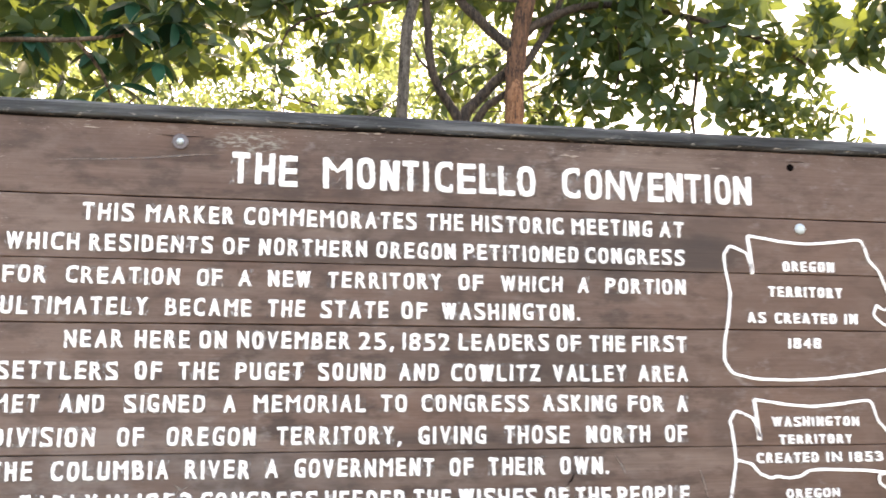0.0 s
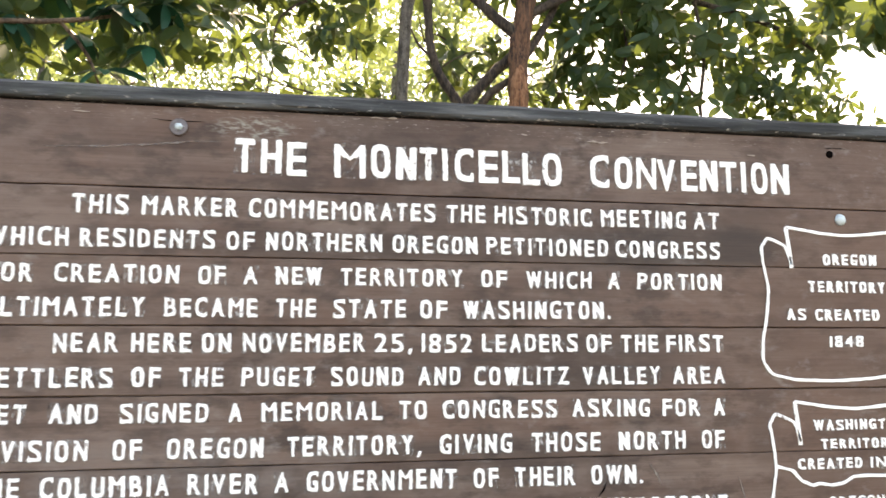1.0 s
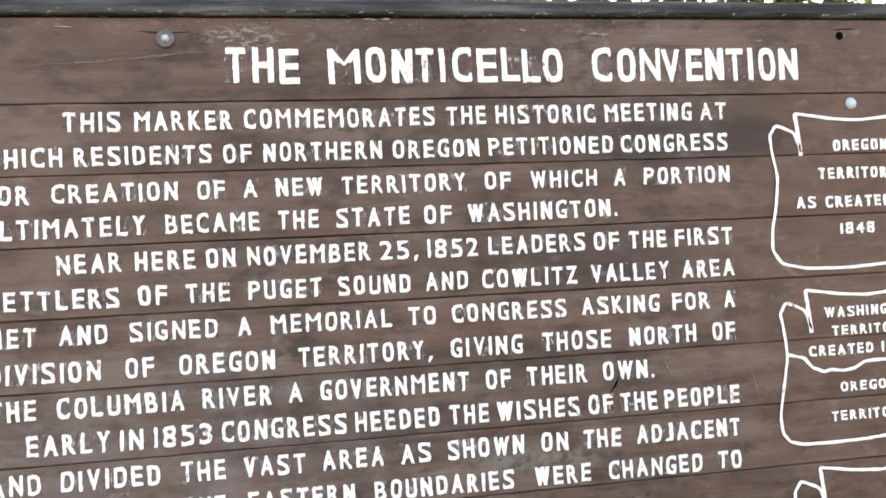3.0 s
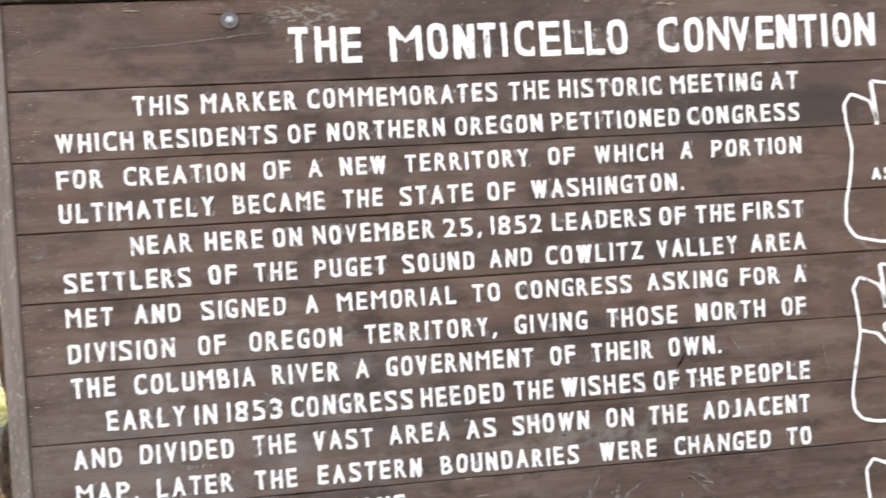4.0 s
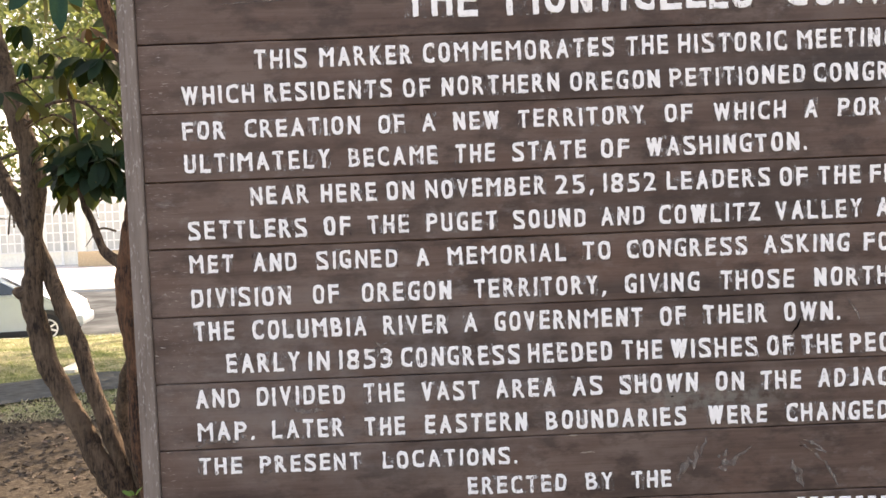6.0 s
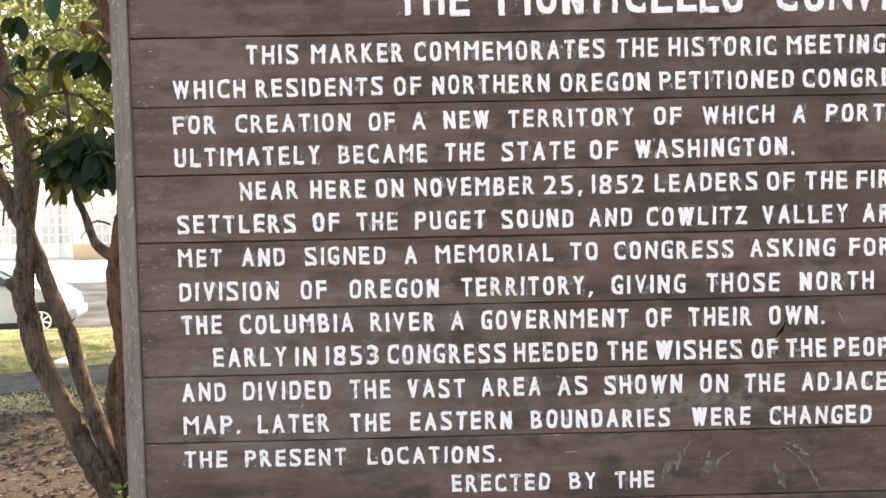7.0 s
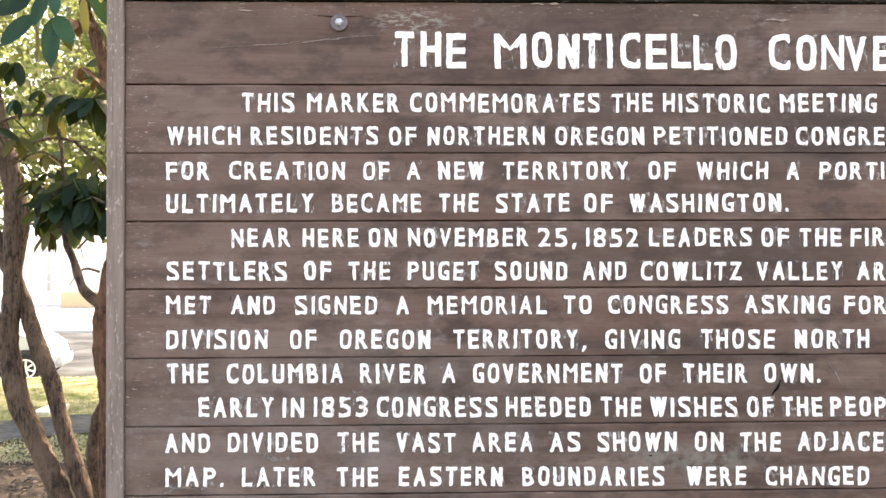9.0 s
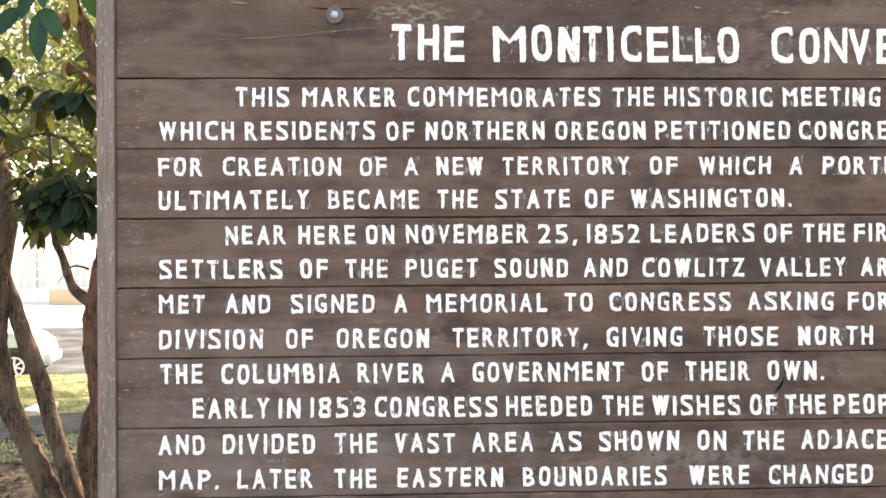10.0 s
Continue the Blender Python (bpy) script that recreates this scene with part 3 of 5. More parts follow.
for pts, wide in (
        ([(1.765, 0.803), (1.80, 0.775), (1.835, 0.738), (1.86, 0.700), (1.872, 0.668)], 0.009), ([(1.775, 0.806), (1.800, 0.800), (1.812, 0.790)], 0.007), ([(1.790, 0.797), (1.815, 0.790), (1.832, 0.778)], 0.007), ([(1.800, 0.782), (1.825, 0.775), (1.842, 0.768)], 0.006),
        ([(1.740, 0.752), (1.757, 0.715), (1.775, 0.672)], 0.020), ([(1.535, 0.738), (1.58, 0.762), (1.635, 0.790)], 0.014), ([(1.540, 0.765), (1.555, 0.775), (1.565, 0.790)], 0.016), ([(1.545, 0.730), (1.57, 0.742), (1.588, 0.752)], 0.024),
        ([(1.470, 0.735), (1.477, 0.77), (1.482, 0.806)], 0.012), ([(1.492, 0.765), (1.499, 0.80), (1.506, 0.826)], 0.012), ([(1.43, 0.700), (1.442, 0.745), (1.456, 0.775)], 0.028),
        ([(2.182, 1.148), (2.197, 1.10), (2.208, 1.045)], 0.005), ([(1.905, 1.195), (1.93, 1.16), (1.94, 1.13)], 0.005),
        ([(0.60, 1.13), (0.62, 1.105), (0.635, 1.075)], 0.009), ([(0.575, 1.09), (0.60, 1.10), (0.64, 1.125)], 0.007), ([(0.36, 0.955), (0.40, 0.94), (0.46, 0.945)], 0.016), ([(0.10, 0.86), (0.16, 0.872), (0.22, 0.868)], 0.018)):
    sliver("scratch", pts, wide, SCUFF, "chalky scratch")

# pale ticks of old paint along the grain
for pts, wide in (([(1.742, 2.133), (1.775, 2.132), (1.81, 2.130)], 0.006), ([(1.538, 2.145), (1.557, 2.143)], 0.006), ([(1.095, 2.173), (1.133, 2.171)], 0.005), ([(1.145, 2.172), (1.172, 2.172)], 0.008), ([(2.262, 2.111), (2.292, 2.111)], 0.004),
                  ([(1.128, 0.847), (1.152, 0.845)], 0.005), ([(1.158, 0.796), (1.198, 0.795)], 0.004), ([(0.30, 2.152), (0.345, 2.150)], 0.004), ([(2.05, 1.955), (2.10, 1.955)], 0.003)):
    sliver("paint_tick", pts, wide, SPLIT, "pale tick of old paint")
sliver("wood_crack", [(2.532, 2.146), (2.565, 2.147), (2.602, 2.146)], 0.0022, DARK, "dark crack above the empty bolt hole")
sliver("wood_crack", [(1.766, 0.791), (1.774, 0.790)], 0.005, DARK, "small dark pit")
sliver("wood_crack", [(1.412, 0.942), (1.420, 0.942)], 0.005, DARK, "small dark pit")

# ---------- lettering ----------
WORDS = []          # (text, x0, x1, z_base, height, slope, plank index, weight)


def row(plank, low_left, low_right, high, words, weight=0.168):
    o = words.split()
    items = [(o[i], float(o[i + 1]), float(o[i + 2])) for i in range(0, len(o), 3)]
    xa, xb = items[0][1], items[-1][2]
    slope = (low_right - low_left) / (xb - xa) if xb - xa > 0.5 else 0.0
    for w, x0, x1 in items:
        WORDS.append((w, x0, x1, low_left + slope * (x0 - xa), high, slope, plank, weight))


row(0, 1.999, 1.992, 0.0950, "T 0.725 0.777 H 0.794 0.850 E 0.865 0.918 M 0.996 1.083 O 1.100 1.154 N 1.169 1.226 T 1.237 1.287 I 1.305 1.327 C 1.341 1.395 E 1.411 1.469 L 1.482 1.534 L 1.543 1.594 O 1.605 1.662 "
    "C 1.751 1.809 O 1.827 1.882 N 1.896 1.958 V 1.964 2.022 E 2.041 2.092 N 2.102 2.160 T 2.170 2.224 I 2.240 2.262 O 2.275 2.328 N 2.340 2.401", 0.156)
row(1, 1.876, 1.877, 0.0508, "THIS 0.312 0.452 MARKER 0.487 0.735 COMMEMORATES 0.766 1.282 THE 1.316 1.428 HISTORIC 1.456 1.75 MEETING 1.78 2.047 AT 2.075 2.157")
row(1, 1.788, 1.787, 0.0488, "WHICH 0.113 0.308 RESIDENTS 0.337 0.678 OF 0.71 0.782 NORTHERN 0.813 1.131 OREGON 1.161 1.404 PETITIONED 1.431 1.798 CONGRESS 1.824 2.155")
row(2, 1.694, 1.693, 0.0478, "FOR 0.11 0.224 CREATION 0.277 0.588 OF 0.638 0.71 A 0.757 0.792 NEW 0.842 0.966 TERRITORY 1.017 1.36 OF 1.416 1.489 WHICH 1.55 1.744 A 1.797 1.831 PORTION 1.888 2.156")
row(2, 1.605, 1.604, 0.0498, "ULTIMATELY 0.11 0.502 BECAME 0.554 0.795 THE 0.843 0.95 STATE 0.998 1.198 OF 1.24 1.315 WASHINGTON. 1.363 1.801")
row(3, 1.512, 1.509, 0.0498, "NEAR 0.285 0.441 HERE 0.475 0.625 ON 0.654 0.728 NOVEMBER 0.76 1.084 25, 1.113 1.213 1852 1.243 1.385 LEADERS 1.416 1.697 OF 1.725 1.801 THE 1.831 1.946 FIRST 1.972 2.152")
row(3, 1.423, 1.416, 0.0498, "SETTLERS 0.113 0.432 OF 0.48 0.55 THE 0.599 0.709 PUGET 0.758 0.949 SOUND 0.996 1.191 AND 1.234 1.352 COWLITZ 1.392 1.669 VALLEY 1.713 1.948 AREA 1.989 2.153")
row(4, 1.332, 1.324, 0.0488, "MET 0.111 0.227 AND 0.283 0.401 SIGNED 0.456 0.674 A 0.727 0.761 MEMORIAL 0.813 1.134 TO 1.18 1.257 CONGRESS 1.303 1.631 ASKING 1.678 1.912 FOR 1.953 2.069 A 2.115 2.149")
row(4, 1.239, 1.229, 0.0508, "DIVISION 0.11 0.38 OF 0.441 0.511 OREGON 0.574 0.818 TERRITORY, 0.881 1.239 GIVING 1.294 1.498 THOSE 1.556 1.758 NORTH 1.816 2.02 OF 2.073 2.143")
row(5, 1.147, 1.137, 0.0515, "THE 0.114 0.221 COLUMBIA 0.271 0.582 RIVER 0.629 0.806 A 0.85 0.885 GOVERNMENT 0.933 1.339 OF 1.389 1.46 THEIR 1.508 1.681 OWN. 1.731 1.885")
row(5, 1.056, 1.043, 0.0525, "EARLY 0.197 0.395 IN 0.421 0.478 1853 0.504 0.648 CONGRESS 0.673 0.998 HEEDED 1.023 1.254 THE 1.282 1.391 WISHES 1.416 1.655 OF 1.682 1.755 THE 1.78 1.889 PEOPLE 1.912 2.145")
row(6, 0.962, 0.948, 0.0515, "AND 0.108 0.227 DIVIDED 0.274 0.516 THE 0.568 0.679 VAST 0.726 0.885 AREA 0.931 1.095 AS 1.142 1.224 SHOWN 1.272 1.487 ON 1.538 1.615 THE 1.662 1.773 ADJACENT 1.822 2.141")
row(6, 0.871, 0.855, 0.0505, "MAP. 0.108 0.262 LATER 0.312 0.508 THE 0.567 0.677 EASTERN 0.732 1.013 BOUNDARIES 1.067 1.452 WERE 1.514 1.677 CHANGED 1.731 2.016 TO 2.066 2.14")
row(7, 0.777, 0.772, 0.0465, "THE 0.107 0.224 PRESENT 0.274 0.551 LOCATIONS. 0.611 0.982")
row(7, 0.691, 0.689, 0.0475, "ERECTED 0.844 1.116 BY 1.171 1.245 THE 1.299 1.408")
row(1, 1.775, 1.775, 0.0330, "OREGON 2.502 2.687", 0.225)
row(2, 1.690, 1.690, 0.0340, "TERRITORY 2.449 2.713", 0.225)
row(2, 1.604, 1.604, 0.0340, "AS 2.371 2.433 CREATED 2.466 2.687 IN 2.717 2.764", 0.225)
row(3, 1.523, 1.523, 0.0330, "1848 2.509 2.624", 0.225)
row(4, 1.274, 1.274, 0.0300, "WASHINGTON 2.439 2.745", 0.225)
row(4, 1.219, 1.219, 0.0290, "TERRITORY 2.46 2.717", 0.225)
row(5, 1.160, 1.156, 0.0310, "CREATED 2.38 2.593 IN 2.623 2.677 1853 2.705 2.825", 0.225)
row(5, 1.050, 1.050, 0.0280, "OREGON 2.477 2.662", 0.225)
row(6, 0.964, 0.964, 0.0290, "TERRITORY 2.441 2.696", 0.225)


def square_off(p, cx, cy, hx, hy, ch):
    """Turns round bowls into the straight-sided bowls of a routing template."""
    u, v = (p[0] - cx) / hx, (p[1] - cy) / hy
    if (ch in "UJ" and v > 0) or (ch == "D" and u < 0) or (u == 0 and v == 0):
        return p
    r, q = math.hypot(u, v), (abs(u) ** 3.2 + abs(v) ** 3.2) ** (1 / 3.2)
    k = 1 + (r / q - 1) * 0.85
    return (cx + hx * max(-1, min(1, u * k)), cy + hy * max(-1, min(1, v * k)))


def short_vee(loop):
    """Lifts the middle of an M, whose strokes meet at half its height on the template."""
    xs = [p[0] for p in loop]
    lo, wide, top = min(xs), max(xs) - min(xs), max(p[1] for p in loop)
    return [(x, y + 0.26 * top * (1 - y / top)) if 0.25 < (x - lo) / wide < 0.75 and y < 0.55 * top else (x, y) for x, y in loop]


def ease_corners(loop, cut=0.16):
    """Takes off the two square corners at the back of a D, which the round bit cannot cut."""
    xs, ys = [p[0] for p in loop], [p[1] for p in loop]
    lo, c, out, n = min(xs), cut * (max(xs) - min(xs)), [], len(loop)
    for i, (x, y) in enumerate(loop):
        if x - lo < 0.01 and min(y - min(ys), max(ys) - y) < 0.01:
            for px, py in (loop[i - 1], loop[(i + 1) % n]):
                d = math.hypot(px - x, py - y)
                out.append((x + (px - x) * min(0.45, c / d), y + (py - y) * min(0.45, c / d)))
        else:
            out.append((x, y))
    return out


def glyph_loops(chars):
    """Outlines of the built-in font's capitals and figures as plain loops, outer loop first."""
    fonts = []
    for ch in chars:
        cu = bpy.data.curves.new("font", "FONT")
        cu.body, cu.size, cu.resolution_u = ch, 1.0, 6
        fonts.append((ch, new("font", cu)))
    dg = bpy.context.evaluated_depsgraph_get()
    got = {}
    for ch, ob in fonts:
        loops = []
        for sp in ob.to_curve(dg).splines:
            pts, bp = [], sp.bezier_points
            for i, p in enumerate(bp):
                q = bp[(i + 1) % len(bp)]
                flat = (p.handle_right - p.co).length < 1e-4 and (q.handle_left - q.co).length < 1e-4
                for k in range(1 if flat else 5):
                    t = k / 5
                    pts.append(p.co * (1 - t) ** 3 + 3 * p.handle_right * t * (1 - t) ** 2 + 3 * q.handle_left * t * t * (1 - t) + q.co * t ** 3)
            clean = []
            for p in pts:
                if not clean or (p - clean[-1]).length > 0.004:
                    clean.append(p)
            if (clean[0] - clean[-1]).length < 0.004:
                clean.pop()
            loops.append([(p.x, p.y) for p in clean])
        ob.to_curve_clear()
        loops.sort(key=lambda l: -abs(loop_area(l)))
        if loop_area(loops[0]) < 0:
            loops = [l[::-1] for l in loops]
        if ch in "OCGSUD086952J":
            xs, ys = [p[0] for p in loops[0]], [p[1] for p in loops[0]]
            cx, cy, hx, hy = (max(xs) + min(xs)) / 2, (max(ys) + min(ys)) / 2, (max(xs) - min(xs)) / 2, (max(ys) - min(ys)) / 2
            loops = [[square_off(p, cx, cy, hx, hy, ch) for p in l] for l in loops]
        if ch == "D":
            loops[0] = ease_corners(loops[0])
        if ch == "M":
            loops = [short_vee(l) for l in loops]
        if ch == "J":
            low = min(p[1] for p in loops[0])
            high = max(p[1] for p in loops[0])
            loops = [[(x, (y - low) * high / (high - low)) for x, y in l] for l in loops]
        got[ch] = loops
    for _, ob in fonts:
        bpy.data.objects.remove(ob)
    return got


def loop_area(l):
    return 0.5 * sum(l[i - 1][0] * l[i][1] - l[i][0] * l[i - 1][1] for i in range(len(l)))


def swell(loop, ox, oz):
    """For each point of a loop, the points that lie outwards of it by (ox, oz): an arc at outer corners, as a router bit cuts them."""
    out, n = [], len(loop)
    for i in range(n):
        (x0, y0), (x1, y1), (x2, y2) = loop[i - 1], loop[i], loop[(i + 1) % n]
        a, b = math.atan2(y1 - y0, x1 - x0) - math.pi / 2, math.atan2(y2 - y1, x2 - x1) - math.pi / 2
        turn = (b - a + math.pi) % (2 * math.pi) - math.pi
        k = 4 if turn > 1.0 else 2 if turn > 0.5 else 0
        arc = [a + turn * s / k for s in range(k + 1)] if k else [a + turn / 2]
        g = 1 if k else 1 / max(0.7, math.cos(turn / 2))
        out.append([(x1 + ox * g * math.cos(c), y1 + oz * g * math.sin(c)) for c in arc])
    return out


# widths of the routing template's letters, of 34 units' height; those in THIN are as wide as one stroke
WIDE = {"M": 28.0, "W": 31.0, "E": 20.0, "F": 20.0, "L": 20.0, "T": 21.5, "A": 24.0, "N": 23.0, "J": 18.0, "2": 21.0, "3": 21.0, "4": 22.0, "5": 21.0, "8": 21.0}
THIN = "I1.,"


def cut_letters():
    """Sets every word from the built-in font, condensed to its length, thickened, and laid on its plank."""
    G = glyph_loops(sorted({ch for x in WORDS for ch in x[0]} | {"H", "I"}))
    G["."] = [[(0.0, 0.0), (0.11, 0.0), (0.11, 0.09), (0.0, 0.09)]]
    G[","] = [[(0.0, -0.11), (0.05, -0.11), (0.16, 0.08), (0.06, 0.08)]]
    cap = max(p[1] for p in G["H"][0])
    ext = {ch: (min(p[0] for p in l[0]), max(p[0] for p in l[0])) for ch, l in G.items()}
    for ch in ".,":
        xs = [p[0] for l in G.get(ch, [[(0, 0)]]) for p in l]
        ext[ch] = (min(xs), max(xs))
    stem = min(ext["I"][1] - ext["I"][0], 0.11)
    for w, x0, x1, z, h, slope, k, weight in WORDS:
        total = x1 - x0
        bar = weight * h
        unit, gap = h / 34, 0.0
        for _ in range(4):
            gap = 8.5 * unit
            unit = (total - gap * (len(w) - 1) - sum(bar for ch in w if ch in THIN)) / max(1e-6, sum(WIDE.get(ch, 22.0) for ch in w if ch not in THIN))
        sx0 = 22.0 * unit / 0.62 * 0.8
        oz = max(0.02 * h, (bar - stem * sx0) / 2) * 0.72
        sz = (h - 2 * oz) / cap
        ang, x = math.atan(slope), 0.0
        rnd = random.Random(w + str(x0))
        for ch in w:
            full = bar * 1.4 if ch == "," else bar if ch in THIN else WIDE.get(ch, 22.0) * unit
            ch = "I" if ch == "1" else ch
            e0, verts, faces, span, off, f = ext[ch][0], [], [], ext[ch][1] - ext[ch][0], 0.02 * h, 1.0
            brush = bar * rnd.uniform(0.88, 1.10) * (1.28 if ch in "NW" and rnd.random() < 0.65 else 1.0)
            for _ in range(6):
                sx = max(0.2 * bar, full - 2 * off) / span
                off = max(0.02 * h, (brush - stem * sx) / 2) if ch not in THIN else 0.25 * bar
            x += off
            lean, lift = rnd.uniform(-0.035, 0.035), rnd.uniform(-0.025, 0.025) * h
            def spot(qx, qy, y):
                j = Vector((x0 + x + qx, z + qy, 0.0)) * 120
                px = x + qx + lean * qy + 0.0020 * noise.noise(j) + 0.0011 * noise.noise(j * 2.7)
                pz = qy + oz + lift + 0.0020 * noise.noise(j + Vector((0, 0, 9))) + 0.0011 * noise.noise(j * 2.7 + Vector((0, 0, 9)))
                verts.append((x0 + px, y, z + pz + px * math.tan(ang)))
                return len(verts) - 1

            loops, ids = [], []
            for l in G[ch]:
                q = []
                for (ax, ay), (bx, by) in zip(l, l[1:] + l[:1]):
                    ax, ay, bx, by = (ax - e0) * sx * f, ay * sz, (bx - e0) * sx * f, by * sz
                    m = max(1, int(math.hypot(bx - ax, by - ay) / 0.0055))
                    q += [(ax + (bx - ax) * i / m, ay + (by - ay) * i / m) for i in range(m)]
                core = [spot(u, v, -0.0028) for u, v in q]
                rim = [[(spot(u, v, -0.0024), spot(u, v, 0.0006)) for u, v in arc] for arc in swell(q, off, oz)]
                loops.append([Vector((u, v, 0)) for u, v in q])
                ids += core
                for i in range(len(q)):
                    j = (i + 1) % len(q)
                    for p, r in zip(rim[i], rim[i][1:]):
                        faces.append((core[i], p[0], r[0]))
                        faces.append((p[0], p[1], r[1], r[0]))
                    p, r = rim[i][-1], rim[j][0]
                    faces.append((core[i], p[0], r[0], core[j]))
                    faces.append((p[0], p[1], r[1], r[0]))
            for tri in mathutils.geometry.tessellate_polygon(loops):
                faces.append(tuple(ids[i] for i in tri))
            x += full - off + gap
            bm = bmesh.new()
            vs = [bm.verts.new(v) for v in verts]
            for fc in faces:
                if len(set(fc)) == len(fc):
                    try:
                        bm.faces.new([vs[i] for i in fc])
                    except ValueError:
                        pass
            bmesh.ops.recalc_face_normals(bm, faces=bm.faces)
            part("letter", bm, LETTER, planks[k])
        sm, e = bmesh.new(), 0.0035
        total -= bar + gap if w[-1] in ".," else 0.0
        nseg = max(2, int(total / 0.03))
        top, low = [], []
        for i in range(nseg + 1):
            xx = -e + (total + 2 * e) * i / nseg
            wz = 0.003 * noise.noise(Vector(((x0 + xx) * 40, z * 9, 3)))
            top.append(sm.verts.new((x0 + xx, -0.0013, z + h + e + wz + xx * math.tan(ang))))
            low.append(sm.verts.new((x0 + xx, -0.0013, z - e + wz + xx * math.tan(ang))))
        for i in range(nseg):
            sm.faces.new((low[i], low[i + 1], top[i + 1], top[i]))
        part("paint_smear", sm, SMEAR, planks[k], "thin grey paint smears round the letters")


cut_letters()

# tops of one more row of writing that cannot be read
x = 1.757
for i, w in enumerate((0.036, 0.036, 0.046, 0.046, 0.034, 0.036, 0.030)):
    if x + w < 2.03:
        ob = part("letter", boxed(x, x + w - 0.014, -0.0022, 0.0006, 0.602, 0.645 - 0.001 * i, 0.0012), LETTER, planks[8], "unreadable white painted writing")
    x += w


# ---------- map outlines ----------
def painted_line(pts, label, width=0.0096):
    P = [Vector((x, 0, z)) for x, z in pts]
    line = []
    for i in range(len(P) - 1):
        b, c = P[i], P[i + 1]
        for s in range(7):
            t = s / 7
            line.append(b.lerp(c, t))
    line.append(P[-1])
    for _ in range(2):
        line = [line[0]] + [(line[i - 1] + 2 * line[i] + line[i + 1]) / 4 for i in range(1, len(line) - 1)] + [line[-1]]
    verts, faces = [], []
    for i, p in enumerate(line):
        d = (line[min(i + 1, len(line) - 1)] - line[max(i - 1, 0)]).normalized()
        nrm = Vector((-d.z, 0, d.x))
        j = noise.noise(p * 70) * 0.0014
        w = width * (0.5 + 0.16 * noise.noise(p * 45 + Vector((3, 0, 0))))
        for sg, y in ((-1, -0.0026), (-0.75, -0.0038), (0.75, -0.0038), (1, -0.0026)):
            q = p + nrm * (w * sg + j)
            verts.append((q.x - 1.565, y, q.z))
    for i in range(len(line) - 1):
        for k in range(3):
            faces.append((i * 4 + k, i * 4 + k + 1, (i + 1) * 4 + k + 1, (i + 1) * 4 + k))
    for e in (0, (len(line) - 1) * 4):
        faces.append((e, e + 1, e + 2, e + 3))
    part("map_outline", mesh_of("map_outline", verts, faces, LETTER), None, sign, label)


SOUND = [(0.013, -0.128), (0.008, -0.075), (0.0, 0.0)]
NORTH = [(0.0, 0.0), (0.108, -0.017), (0.205, -0.024), (0.304, -0.016), (0.415, -0.002), (0.437, -0.072), (0.473, -0.108), (0.500, -0.175)]
CAPE = [(0.013, -0.118), (-0.004, -0.060), (-0.065, -0.034), (-0.086, -0.065)]
for ox, oz, shore, name in (
        (2.380, 1.891, [(2.297, 1.779), (2.312, 1.701), (2.303, 1.624), (2.284, 1.540), (2.281, 1.481), (2.309, 1.441), (2.391, 1.424), (2.505, 1.420), (2.641, 1.426), (2.777, 1.441), (2.90, 1.462), (2.96, 1.470)], "first territory map"),
        (2.378, 1.360, [(2.299, 1.254), (2.308, 1.170), (2.292, 1.089), (2.273, 0.992), (2.277, 0.943), (2.300, 0.915), (2.338, 0.905), (2.43, 0.902), (2.55, 0.904), (2.67, 0.913), (2.80, 0.930)], "second territory map"),
        (2.390, 0.832, [(2.305, 0.726), (2.312, 0.650), (2.30, 0.56), (2.29, 0.47)], "third territory map")):
    painted_line([(ox + a, oz + b) for a, b in SOUND], "white painted sound on the " + name, 0.013)
    painted_line([(ox + a, oz + b) for a, b in NORTH], "white painted border of the " + name)
    painted_line([(ox + a, oz + b) for a, b in CAPE] + shore, "white painted coast of the " + name)
painted_line([(2.880, 1.716), (2.892, 1.68), (2.875, 1.652), (2.855, 1.655), (2.837, 1.668), (2.824, 1.641), (2.830, 1.625), (2.858, 1.605), (2.90, 1.59)], "white painted eastern bend of the first territory map")
painted_line([(2.308, 1.171), (2.359, 1.160), (2.385, 1.129), (2.424, 1.113), (2.449, 1.119), (2.487, 1.112), (2.525, 1.117), (2.565, 1.138), (2.746, 1.133), (2.84, 1.124)], "white painted river border of the second map")
painted_line([(2.838, 1.122), (2.807, 1.119), (2.806, 1.092), (2.832, 1.074), (2.87, 1.06)], "white painted eastern bend of the second territory map")


# ---------- foliage tools ----------
def leaf_points(length, width, droop, fold=0.18, rows=4):
    """A long oval blade along +x: rows of three points with a creased midrib; droops at the tip."""
    pts, faces = [(0, 0, 0)], []
    for i in range(1, rows + 1):
        t = i / (rows + 1)
        w = width * 0.5 * (math.sin(math.pi * t ** 0.95) ** 0.55)
        x, z = length * t, -droop * length * t * t
        pts += [(x, -w, z + fold * w), (x, 0, z), (x, w, z + fold * w)]
    pts.append((length, 0, -droop * length))
    faces += [(0, 1, 2), (0, 2, 3)]
    for i in range(rows - 1):
        a = 1 + 3 * i
        faces += [(a, a + 3, a + 4, a + 1), (a + 1, a + 4, a + 5, a + 2)]
    a, tip = 1 + 3 * (rows - 1), len(pts) - 1
    faces += [(a, tip, a + 1), (a + 1, tip, a + 2)]
    return np.array(pts, float), faces


